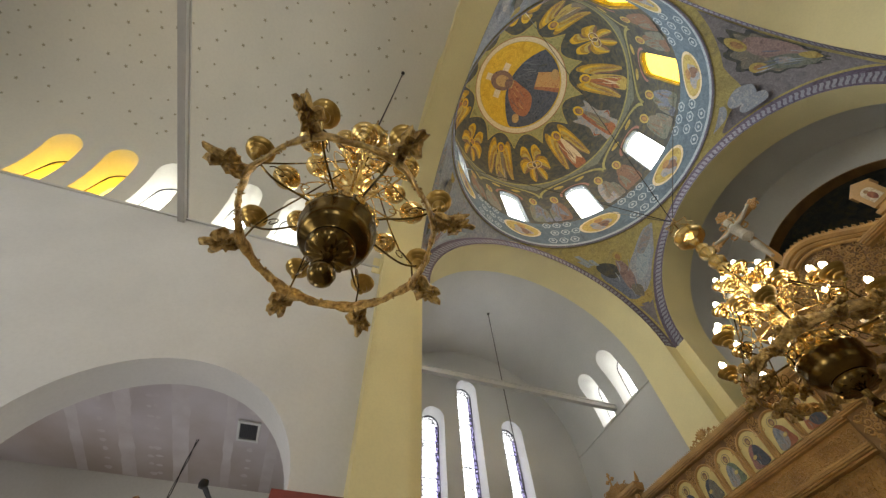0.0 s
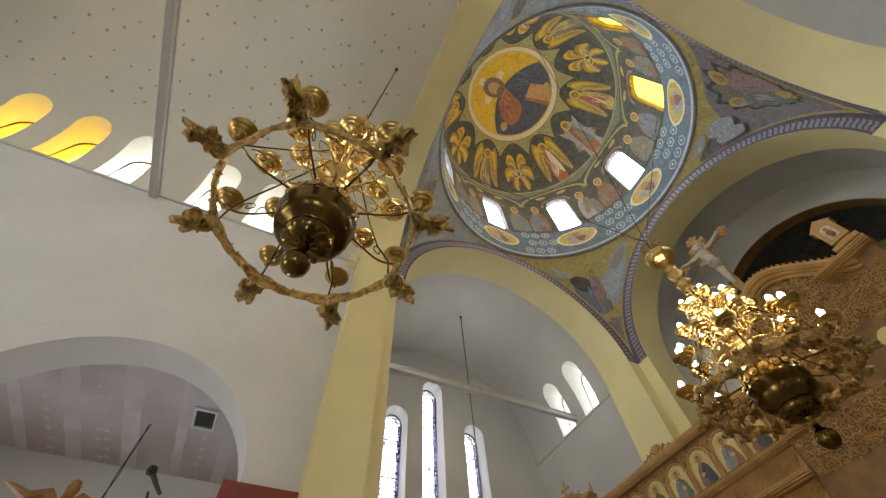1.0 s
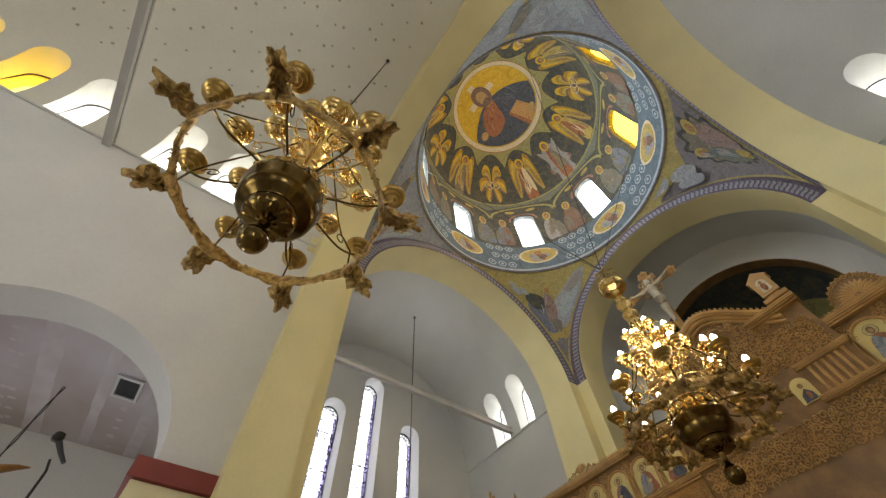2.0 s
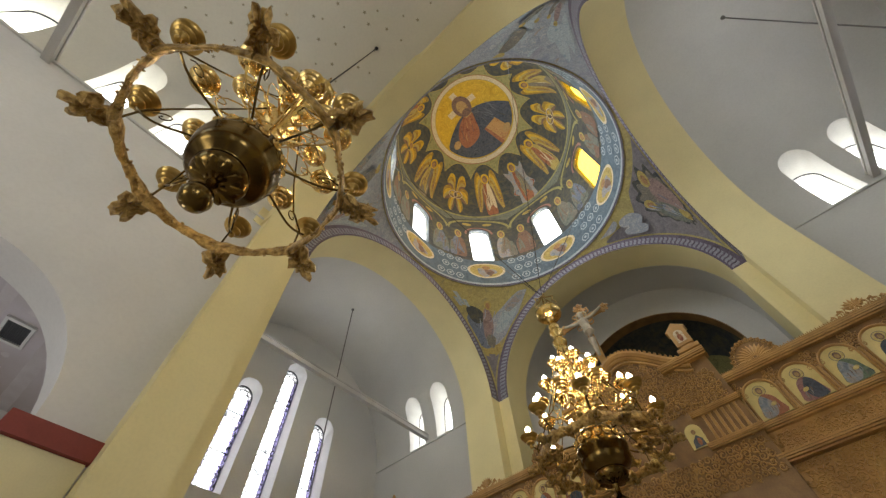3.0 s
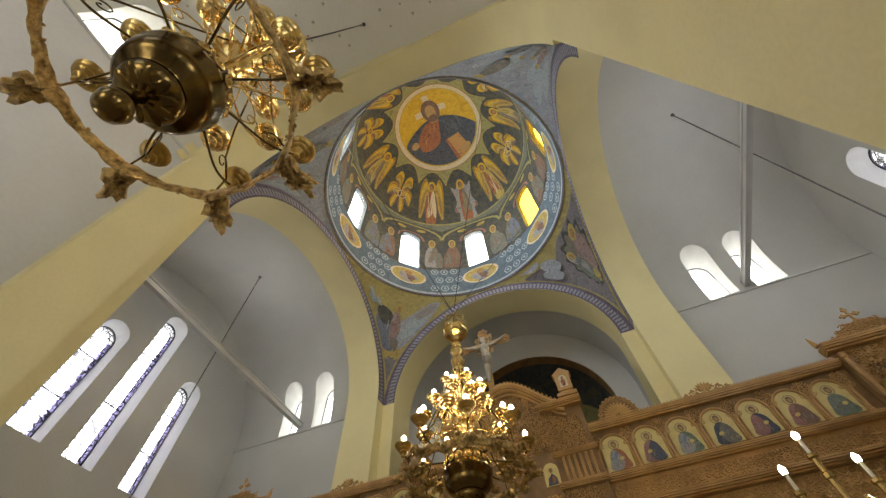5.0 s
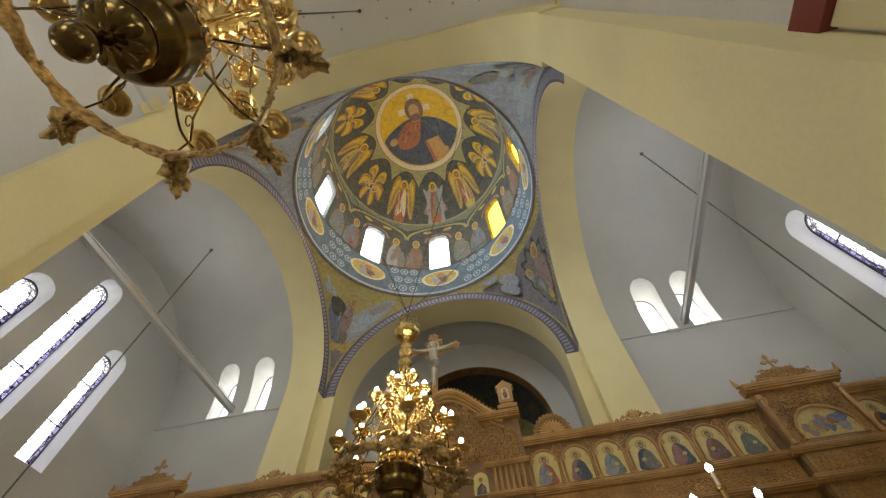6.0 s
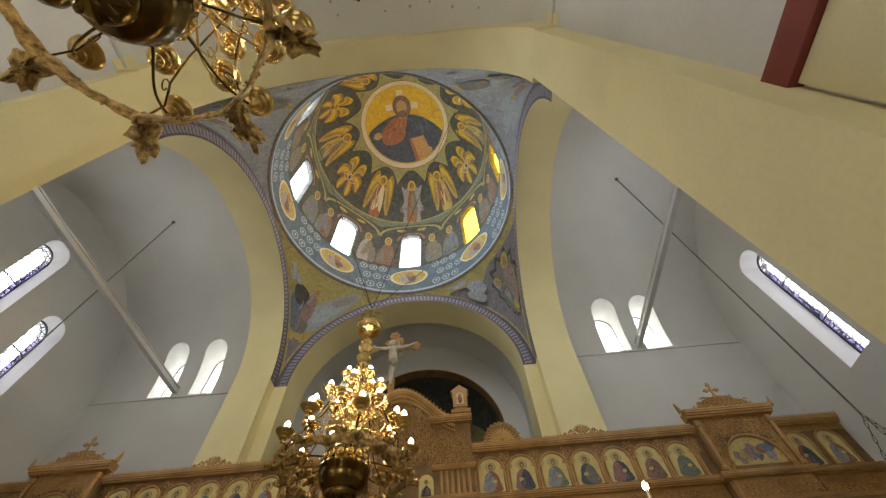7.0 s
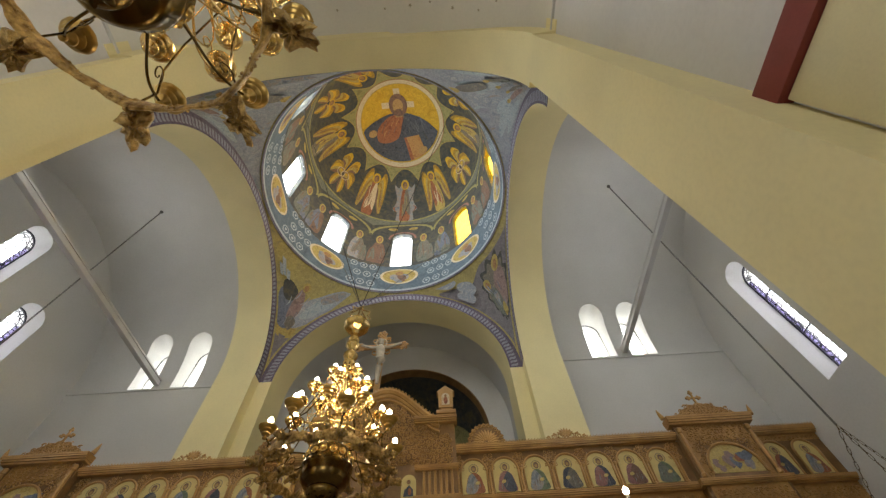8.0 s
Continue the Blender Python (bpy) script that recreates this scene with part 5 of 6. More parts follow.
    for z0, z1 in ((4.51, 4.86), (3.45, 4.39)):
        b = bmesh.new()
        box(b, -0.66, 0.66, -0.032, -0.021, z0, z1)
        carve(b, -0.64, 0.64, z0 + 0.01, z1 - 0.01, -0.034, 0.105, 61)
        sub("bay_frieze", b, WOOD)
    b = bmesh.new()
    arc = [(-0.45, 5.06), (0.45, 5.06)] + [(0.45 * math.cos(math.pi * i / 18), 5.14 + 0.42 * math.sin(math.pi * i / 18)) for i in range(19)]
    prism(b, arc, lambda u, v, t: (u, -0.03 + 0.01 * t, v))
    rg = random.Random(8)
    for i in range(12):
        patch(b, oval(-0.30 + 0.055 * i, rg.uniform(5.16, 5.36), rg.uniform(0.07, 0.12), rg.uniform(0.06, 0.10), 12, rg.uniform(0, 3), 0.15), lambda u, v, i=i: (u, -0.034 - 0.0004 * i, v), rg.choice((1, 2, 3, 4, 5)), 1)
    sub("lunette_icon", b, [F_HALO, F_MAUVE, F_SLATE, F_SCENE, F_OCHRE, F_RED])
    b = bmesh.new()
    tube(b, [(-0.47, -0.05, 5.04)] + [(-0.47 * math.cos(math.pi * i / 18), -0.05, 5.14 + 0.44 * math.sin(math.pi * i / 18)) for i in range(19)] + [(0.47, -0.05, 5.04)], 0.025, 6)
    sub("lunette_frame", b, WOOD)

# tall centre of the screen
CX = 0.06
bm = bmesh.new()
prof = [(-1.42, 0), (1.42, 0), (1.42, 6.50), (1.12, 6.50)]
n = 26


def neck(x):
    """Height of the swan-necked top over the screen's centre."""
    return 6.44 + 0.78 * (0.5 + 0.5 * math.cos(math.pi * min(1.0, abs(x) / 1.14))) ** 0.8


arcs = [(1.12 - 2.24 * i / n, neck(1.12 - 2.24 * i / n)) for i in range(1, n)]
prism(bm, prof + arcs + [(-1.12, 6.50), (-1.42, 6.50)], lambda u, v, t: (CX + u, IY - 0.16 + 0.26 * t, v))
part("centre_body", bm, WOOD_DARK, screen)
for z, h, o in ((4.86, 0.09, 0.1), (5.40, 0.08, 0.08), (6.30, 0.12, 0.16)):
    for q in (-1, 1):
        bm = bmesh.new()
        moulding(bm, CX + q * 1.05 - 0.38, CX + q * 1.05 + 0.38, z, h, IY - 0.16, o)
        part("centre_cornice", bm, WOOD, screen)
bm = bmesh.new()
for dz, r, y in ((-0.10, 0.075, 0.20), (-0.20, 0.045, 0.185), (-0.30, 0.028, 0.18)):
    tube(bm, [(CX - 1.12 + 2.24 * i / 36, IY - y, neck(-1.12 + 2.24 * i / 36) + dz) for i in range(37)], r, 8)
part("centre_arch", bm, WOOD, screen, "thick curved wooden moulding")
for q in (-1, 1):
    for i in range(6):
        x = CX + q * (0.82 + 0.10 * i)
        bm = bmesh.new()
        lathe(bm, [(0.02, 4.97), (0.03, 5.0), (0.022, 5.05), (0.028, 5.2), (0.022, 5.34), (0.03, 5.38)], 8, Matrix.Translation((x, IY - 0.18, 0)))
        part("colonnette", bm, WOOD, screen)
bm = bmesh.new()
carve(bm, CX - 1.36, CX + 1.36, 5.52, 6.95, IY - 0.165, 0.105, 33, lambda x, z: z < neck(x - CX) - 0.34)
part("centre_carving", bm, WOOD, screen, "dense carved scrollwork")
bm = bmesh.new()
carve(bm, CX - 1.38, CX + 1.38, 4.3, 4.84, IY - 0.165, 0.115, 34)
part("centre_carving", bm, WOOD, screen, "dense carved scrollwork")
bm = bmesh.new()
for i in range(30):
    x = -1.08 + 2.16 * (i + 0.5) / 30
    z = neck(x) - 0.02
    for da, ln in ((0.0, 0.09), (0.6, 0.07), (-0.6, 0.07)):
        leaf(bm, CX + x, IY - 0.17, z, ln, math.pi / 2 + da - 0.4 * x, 0.03)
    curl(bm, CX + x, IY - 0.18, z, 0.05, 1.6 - 0.4 * x, 1 if x < 0 else -1, 0.015)
part("centre_crest", bm, WOOD, screen, "carved leafy crest")
bm = bmesh.new()
prism(bm, arched(0.26, 4.96, 5.34, 14), lambda u, v, t: (CX + 0.55 + u, IY - 0.185 + 0.02 * t, v))
patch(bm, [(CX + 0.46, 4.97), (CX + 0.64, 4.97), (CX + 0.63, 5.08), (CX + 0.56, 5.16), (CX + 0.48, 5.08)], lambda u, v: (u, IY - 0.188, v), 1, 2)
patch(bm, oval(CX + 0.57, 5.05, 0.03, 0.06, 12), lambda u, v: (u, IY - 0.190, v), 2, 1)
patch(bm, oval(CX + 0.55, 5.21, 0.035, 0.04, 14), lambda u, v: (u, IY - 0.190, v), 3, 1)
part("centre_icon", bm, [ICON_GOLD, F_BLUE, F_RED, F_SKIN], screen, "small gold icon in the carving")
for q in (-1, 1):
    bm = bmesh.new()
    x = CX + q * 1.27
    prism(bm, [(-0.15, 6.66), (0.15, 6.66), (0.155, 7.03), (0.19, 7.05), (0.0, 7.20), (-0.19, 7.05), (-0.155, 7.03)], lambda u, v, t: (x + u, IY - 0.2 + 0.2 * t, v))
    box(bm, x - 0.2, x + 0.2, IY - 0.22, IY + 0.02, 6.52, 6.60, bev=0.01)
    box(bm, x - 0.11, x + 0.11, IY - 0.17, IY - 0.03, 6.60, 6.68)
    lan = part("small_shrine", bm, WOOD, screen, "small gabled wooden shrine")
    bm = bmesh.new()
    prism(bm, arched(0.17, 6.72, 7.00, 10), lambda u, v, t: (x + u, IY - 0.206 + 0.005 * t, v))
    patch(bm, oval(x, 6.82, 0.045, 0.09, 12), lambda u, v: (u, IY - 0.209, v), 1, 1)
    patch(bm, oval(x, 6.93, 0.028, 0.036, 12), lambda u, v: (u, IY - 0.211, v), 2, 1)
    part("shrine_icon", bm, [F_CREAM, F_RED, F_SKIN], lan)

# crucifix standing over the screen: one plain carved figure on its cross
crux = thing("crucifix", (-0.2, IY - 0.05, 7.2), "carved wooden cross with a pale plain figure above the screen", "crucifix")
bm = bmesh.new()
CZ = 8.63
box(bm, -0.27, -0.13, IY - 0.08, IY - 0.03, 7.15, CZ + 0.30, bev=0.01)
box(bm, -0.74, 0.34, IY - 0.082, IY - 0.032, CZ - 0.12, CZ + 0.02, bev=0.01)
for cx, cz in ((-0.74, CZ - 0.05), (0.34, CZ - 0.05), (-0.2, CZ + 0.34)):
    for i in range(6):
        a = 2 * math.pi * i / 6
        curl(bm, cx + 0.07 * math.cos(a), IY - 0.07, cz + 0.07 * math.sin(a), 0.06, a, 1, 0.018)
        leaf(bm, cx, IY - 0.07, cz, 0.15, a + 0.5, 0.03)
for q in (-1, 1):
    for z in (CZ + 0.14, CZ - 0.24):
        curl(bm, -0.2 + q * 0.16, IY - 0.06, z, 0.10, 1.0, q, 0.022)
part("cross", bm, WOOD, crux)
bm = bmesh.new()
F_PALE_BODY = mat("painted_pale_figure", (0.60, 0.53, 0.42), 0.6, var=0.12, scale=8, bump=0.3, fine=30)
tube(bm, [(-0.2, IY - 0.13, 7.42), (-0.2, IY - 0.15, 7.62), (-0.19, IY - 0.18, 7.86), (-0.17, IY - 0.18, 8.06), (-0.19, IY - 0.16, 8.22), (-0.2, IY - 0.16, 8.42), (-0.2, IY - 0.15, 8.54)], [0.035, 0.055, 0.075, 0.115, 0.095, 0.115, 0.06], 12)
for q in (-1, 1):
    tube(bm, [(-0.2, IY - 0.14, 8.48), (-0.2 + q * 0.2, IY - 0.12, 8.50), (-0.2 + q * 0.50, IY - 0.11, 8.62)], [0.06, 0.04, 0.026], 8)
lathe(bm, [(0.01, -0.1), (0.06, -0.08), (0.075, 0), (0.06, 0.08), (0.01, 0.1)], 12, Matrix.Translation((-0.2, IY - 0.17, CZ)))
part("figure", bm, F_PALE_BODY, crux, "pale plain carved figure")
bm = bmesh.new()
tube(bm, [(-0.2 + 0.13 * math.cos(a), IY - 0.12, CZ + 0.02 + 0.13 * math.sin(a)) for a in [2 * math.pi * i / 20 for i in range(21)]], 0.018, 6)
part("halo", bm, F_CREAM, crux, "pale round halo")

# ---- chandeliers ----
def cup_profile(s):
    """A turned brass candle cup, seen mostly from below."""
    return [(r * s, z * s) for r, z in ((0.008, -0.125), (0.024, -0.12), (0.028, -0.10), (0.016, -0.085), (0.02, -0.07), (0.052, -0.062), (0.060, -0.045), (0.050, -0.033), (0.055, -0.028), (0.082, -0.022), (0.088, -0.008), (0.078, 0.0), (0.10, 0.008), (0.118, 0.028), (0.124, 0.046), (0.116, 0.044), (0.09, 0.02), (0.03, 0.012))]


def bulb_profile(s):
    return [(0.010 * s, 0.0), (0.020 * s, 0.010 * s), (0.026 * s, 0.028 * s), (0.023 * s, 0.046 * s), (0.011 * s, 0.062 * s), (0.002 * s, 0.072 * s)]


def light_arm(root, c, ang, r0, r1, z0, z1, s, lit, metal, metal_cup, sag=0.10, curls=True):
    """One curved arm with its cup, candle sleeve and bulb."""
    ca, sa = math.cos(ang), math.sin(ang)

    def P(r, z):
        return (c[0] + r * ca, c[1] + r * sa, z)
    bm = bmesh.new()
    pts = []
    for i in range(13):
        t = i / 12
        r = r0 + (r1 - r0) * t
        z = z0 + (z1 - 0.09 * s - z0) * t - sag * math.sin(math.pi * t) + 0.25 * sag * math.sin(2 * math.pi * t)
        pts.append(P(r, z))
    tube(bm, pts, 0.0105 * s, 6)
    if curls:
        m = r0 + (r1 - r0) * 0.62
        zc = z0 + (z1 - z0) * 0.6 - sag * 0.2
        tube(bm, [P(m + 0.06 * (1 - 0.07 * i) * math.cos(0.65 * i), zc + 0.06 * (1 - 0.07 * i) * math.sin(0.65 * i)) for i in range(12)], 0.006 * s, 5)
    arm = part("arm", bm, metal, root)
    bm = bmesh.new()
    lathe(bm, cup_profile(s), 40, Matrix.Translation(P(r1, z1)), wave=0.010, lobes=12)
    part("cup", bm, metal_cup, arm, smooth=65)
    bm = bmesh.new()
    lathe(bm, [(0.017 * s, 0.0), (0.017 * s, 0.085 * s), (0.010 * s, 0.088 * s)], 10, Matrix.Translation(P(r1, z1 + 0.012 * s)))
    part("candle_sleeve", bm, CANDLE, arm)
    bm = bmesh.new()
    lathe(bm, bulb_profile(s * 1.4), 12, Matrix.Translation(P(r1, z1 + 0.10 * s)))
    part("bulb", bm, BULB if lit else BULB_OFF, arm, "glowing flame-shaped bulb" if lit else "unlit flame-shaped bulb")


def cartouche(bm, p, out, s, seed):
    """A ragged cast leaf hanging on the wreath."""
    rng = random.Random(seed)
    o = Vector(out).normalized()
    side = Vector((-o.y, o.x, 0))
    c = Vector(p)
    n = 30
    ring = []
    for k, (rad, push) in enumerate(((1.0, 0.0), (0.6, 0.022), (0.25, 0.012))):
        row = []
        for i in range(n):
            a = 2 * math.pi * i / n
            q = rad * s * (0.8 + 0.16 * math.cos(5 * a) + rng.uniform(-0.20, 0.16))
            row.append(bm.verts.new(c + side * q * 0.78 * math.cos(a) + o * q * 1.3 * math.sin(a) - Vector((0, 0, 1)) * (push + rng.uniform(-0.014, 0.014) + 0.22 * q * math.sin(a))))
        ring.append(row)
    for r0, r1 in zip(ring, ring[1:]):
        for i in range(n):
            bm.faces.new((r0[i], r0[(i + 1) % n], r1[(i + 1) % n], r1[i]))
    bm.faces.new(ring[-1])
    back = [bm.verts.new(v.co + Vector((0, 0, 0.02))) for v in ring[0]]
    for i in range(n):
        bm.faces.new((ring[0][i], ring[0][(i + 1) % n], back[(i + 1) % n], back[i]))
    bm.faces.new(back)


A0 = radians(22)


def chandelier(c, dz, label, lit, dark, bright, leafy=False):
    """A tiered brass chandelier: bowl, column, four tiers of arms, cast wreath and leaves."""
    ch = thing("chandelier", (c[0], c[1], 3.3 + dz), label, "chandelier", "chandeliers")
    at = Matrix.Translation((c[0], c[1], dz))

    def P(r, a, z):
        return (c[0] + r * math.cos(a), c[1] + r * math.sin(a), z + dz)
    bm = bmesh.new()
    lathe(bm, [(0.008, 3.26), (0.042, 3.268), (0.068, 3.298), (0.078, 3.335), (0.068, 3.375), (0.038, 3.403), (0.026, 3.415), (0.022, 3.47), (0.032, 3.505), (0.077, 3.515), (0.120, 3.535), (0.148, 3.57), (0.153, 3.60), (0.146, 3.618), (0.151, 3.626), (0.196, 3.645), (0.225, 3.68), (0.237, 3.73), (0.240, 3.775), (0.249, 3.795), (0.249, 3.825), (0.237, 3.845), (0.234, 3.935), (0.220, 3.96), (0.146, 4.02), (0.077, 4.11)], 64, at)
    part("body", bm, dark, ch, "polished dark brass bowl with a ball below", 50)
    for i in range(16):
        a = 2 * math.pi * i / 16
        bm = bmesh.new()
        m = Matrix.Translation(P(0.234, a, 3.89)) @ Matrix.Rotation(a, 4, "Z") @ Matrix.Rotation(math.pi / 2, 4, "Y")
        lathe(bm, [(0.036, -0.01), (0.036, 0.006), (0.026, 0.014), (0.018, 0.010), (0.013, 0.022), (0.003, 0.026)], 12, m)
        part("boss", bm, bright, ch)
    for i in range(10):
        a = 2 * math.pi * i / 10
        bm = bmesh.new()
        m = Matrix.Translation(P(0.082, a, 3.527)) @ Matrix.Rotation(a, 4, "Z") @ Matrix.Rotation(-0.25, 4, "Y") @ Matrix.Diagonal((1.9, 0.85, 0.8, 1))
        lathe(bm, [(0.004, -0.016), (0.026, -0.012), (0.036, 0.0), (0.03, 0.014)], 12, m)
        part("gadroon", bm, dark, ch)
    bm = bmesh.new()
    lathe(bm, [(0.10, 4.10), (0.06, 4.16), (0.05, 4.20), (0.10, 4.26), (0.115, 4.31), (0.06, 4.37), (0.045, 4.42), (0.08, 4.47), (0.13, 4.52), (0.135, 4.56), (0.06, 4.60), (0.042, 4.66), (0.05, 4.74), (0.10, 4.79), (0.105, 4.83), (0.05, 4.88), (0.045, 4.96), (0.075, 5.0), (0.08, 5.03), (0.05, 5.06), (0.075, 5.10), (0.08, 5.14), (0.05, 5.18), (0.085, 5.22), (0.095, 5.26), (0.06, 5.31), (0.05, 5.36), (0.085, 5.40), (0.095, 5.44), (0.055, 5.49), (0.075, 5.53), (0.06, 5.57), (0.04, 5.60), (0.04, 5.68), (0.06, 5.70), (0.11, 5.715), (0.155, 5.74), (0.18, 5.79), (0.175, 5.83), (0.16, 5.85), (0.02, 5.86)], 48, at, wave=0.02, lobes=8)
    part("column", bm, bright, ch, "bright turned brass column with a top dish", 60)
    for i in range(6):
        a = 2 * math.pi * i / 6
        bm = bmesh.new()
        tube(bm, [P(0.13, a, 5.84), P(0.17, a, 5.92), P(0.12, a, 6.0), P(0.15, a, 6.07), P(0.05, a, 6.12), P(0.0, a, 6.2)], 0.010, 5)
        part("crown_scroll", bm, GILT, ch)
    for tier, (cnt, r0, r1, z0, z1, s, sag, ph) in enumerate(((8, 0.22, 0.66, 3.93, 4.10, 0.76, 0.07, 0.0), (8, 0.11, 0.48, 4.28, 4.33, 0.80, 0.09, math.pi / 8), (6, 0.12, 0.33, 4.54, 4.64, 0.74, 0.07, 0.2), (4, 0.09, 0.18, 4.80, 4.88, 0.68, 0.04, 0.5))):
        # Upper tiers get brighter brass than the lowest, bulb light put into the colour.
        for i in range(cnt):
            light_arm(ch, c, A0 + ph + 2 * math.pi * i / cnt, r0, r1, z0 + dz, z1 + dz, s, lit(tier, i), dark if tier == 0 else bright, BRASS_MID if tier == 0 else bright, sag)
    # wreath: a flat cast band in eight bowed lengths, crusted with small leaves
    rng = random.Random(2)
    for k in range(8):
        bm = bmesh.new()
        pts, rad = [], []
        for i in range(15):
            t = i / 14
            a = A0 + (k + t) * math.pi / 4
            r = 0.62 - 0.018 * math.sin(math.pi * t) + 0.004 * math.sin(4 * math.pi * t)
            pts.append(P(r, a, 3.79 + 0.005 * math.sin(3 * math.pi * t)))
            rad.append(0.013 + 0.002 * math.sin(i * 1.9 + k) + 0.008 * abs(math.cos(math.pi * t)) ** 3)
        tube(bm, pts, rad, 10, flat=2.9)
        for i in range(60):
            t = rng.random()
            a = A0 + (k + t) * math.pi / 4
            r = 0.62 - 0.018 * math.sin(math.pi * t)
            p = Vector(P(r + rng.choice((-1, 1)) * rng.uniform(0.006, 0.014), a, 3.79 + rng.uniform(-0.030, 0.026)))
            m = Matrix.Translation(p) @ Euler((rng.uniform(0, 6), rng.uniform(0, 6), rng.uniform(0, 6))).to_matrix().to_4x4() @ Matrix.Diagonal((1.6, 1.0, 0.55, 1))
            lathe(bm, [(0.002, -0.009), (0.008, -0.004), (0.008, 0.004), (0.002, 0.009)], 7, m)
        part("wreath_length", bm, GILT, ch, "rough cast gilt wreath")
        a = A0 + k * math.pi / 4
        bm = bmesh.new()
        cartouche(bm, P(0.66 if leafy else 0.735, a, 3.785), (math.cos(a), math.sin(a), 0), 0.09 if leafy else 0.118, k)
        for i in range(12):
            q = Vector(P((0.66 if leafy else 0.72) + rng.uniform(-0.09, 0.09), a + rng.uniform(-0.06, 0.06), 3.785 + rng.uniform(-0.03, 0.02)))
            m = Matrix.Translation(q) @ Euler((rng.uniform(0, 6), rng.uniform(0, 6), rng.uniform(0, 6))).to_matrix().to_4x4() @ Matrix.Diagonal((1.8, 1.0, 0.5, 1))
            lathe(bm, [(0.002, -0.016), (0.013, -0.006), (0.014, 0.005), (0.002, 0.016)], 7, m)
        part("cast_leaf", bm, GILT, ch, "ragged cast leaf ornament", 25)
        if leafy:
            for da, r, z in ((math.pi / 8, 0.58, 3.76), (math.pi / 16, 0.48, 3.86), (3 * math.pi / 16, 0.50, 3.90)):
                bm = bmesh.new()
                cartouche(bm, P(r, a + da, z), (math.cos(a + da), math.sin(a + da), 0), 0.10, 20 + k)
                part("cast_leaf", bm, GILT, ch, "ragged cast leaf ornament", 25)
        bm = bmesh.new()
        b = a
        tube(bm, [P(0.615, b, 3.80), P(0.60, b, 4.0), P(0.50, b + 0.05, 4.12), P(0.38, b + 0.06, 4.35), P(0.23, b + 0.03, 4.7), P(0.11, b, 5.0), P(0.045, b, 5.16)], 0.007, 5)
        part("stay", bm, dark, ch)
        b = a + math.pi / 8
        bm = bmesh.new()
        for z0, s in ((4.12, 1.25), (4.45, 1.0), (4.78, 0.7)):
            tube(bm, [P(0.08 + s * (0.12 - 0.10 * math.cos(0.55 * j)), b, z0 + s * (0.025 * j - 0.06 * math.sin(0.55 * j))) for j in range(14)], 0.0055, 5)
        part("scroll", bm, bright, ch)
    return ch


C1 = (0.07, -4.735)
ch = chandelier(C1, 0.0, "brass chandelier with a cast wreath and few lit bulbs", lambda tier, i: (tier, i) in {(0, 3), (1, 1), (1, 4), (2, 0), (2, 3), (3, 1)}, BRASS_DARK, BRASS)
bm = bmesh.new()
tube(bm, [(C1[0], C1[1], 6.18), (C1[0] - 0.03, C1[1] + 0.04, 8.2), (C1[0] - 0.06, C1[1] + 0.095, 11.34)], 0.010, 6)
lathe(bm, [(0.01, 11.20), (0.03, 11.24), (0.04, 11.30), (0.04, 11.345)], 12, Matrix.Translation((C1[0] - 0.06, C1[1] + 0.095, 0.01)))
part("hanging_rod", bm, IRON, ch, "dark hanging rod with a ceiling hook")
C2 = (0.18, -0.74)
ch2 = chandelier(C2, -0.13, "gilt brass chandelier with tiers of lit candle bulbs", lambda tier, i: (tier, i) not in {(0, 1), (1, 5)}, BRASS_DARK, BRASS, True)
# the light of the lit candle bulbs
for cc, dz, ring in ((C2, -0.13, ((8, 0.65, 4.15, 0.0),)), (C1, 0.0, ((2, 0.48, 4.47, math.pi / 8),))):
    for cnt, r, z, ph in ring:
        for i in range(cnt):
            a = A0 + ph + 2 * math.pi * i / cnt
            d = bpy.data.lights.new("bulb_light", "POINT")
            d.energy, d.color, d.shadow_soft_size = 1.7, (1.0, 0.84, 0.62), 0.03
            new("bulb_light", d).location = (cc[0] + r * math.cos(a), cc[1] + r * math.sin(a), z + 0.10 + dz)
for x, y in ((2.1, 2.2), (-2.1, 2.2), (-2.1, -2.2), (2.1, -2.2)):
    bm = bmesh.new()
    tube(bm, [(C2[0], C2[1], 6.06), (x, y, 12.75)], 0.006, 5)
    part("suspension_wire", bm, IRON, ch2, "thin dark wire")

# lamp cables in the two arms
for nm, x, zb in (("north", -6.06, 4.25), ("south", 6.06, 4.25)):
    cab = thing("lamp_cable", (x, 0, zb), "thin dark cable hanging from the vault with a brass chain", "cable", "lamp cables")
    bm = bmesh.new()
    zt = ARM_SPRING + ARM_RISE
    tube(bm, [(x, 0, zt + 0.02), (x, 0, zb)], 0.014, 6)
    lathe(bm, [(0.008, zt - 0.10), (0.03, zt - 0.06), (0.045, zt - 0.01), (0.045, zt + 0.02)], 12, Matrix.Translation((x, 0, 0)))
    part("cable", bm, CABLE, cab)
    for j in range(3):
        a = 2 * math.pi * j / 3 + 0.5
        bm = bmesh.new()
        n = 16
        for i in range(n):
            t0 = (i + 0.5) / n
            c = Vector((x + 0.42 * t0 * math.cos(a), 0.42 * t0 * math.sin(a), zb - 1.3 * t0))
            d = Vector((0.42 * math.cos(a), 0.42 * math.sin(a), -1.3)).normalized()
            sd = d.cross(Vector((math.cos(a + 1.57 * (i % 2)), math.sin(a + 1.57 * (i % 2)), 0.2))).normalized()
            tube(bm, [c + d * 0.052 * math.cos(b) + sd * 0.013 * math.sin(b) for b in [2 * math.pi * k / 10 for k in range(11)]], 0.0032, 4)
        part("chain", bm, BRASS_DARK, cab, "brass chain")

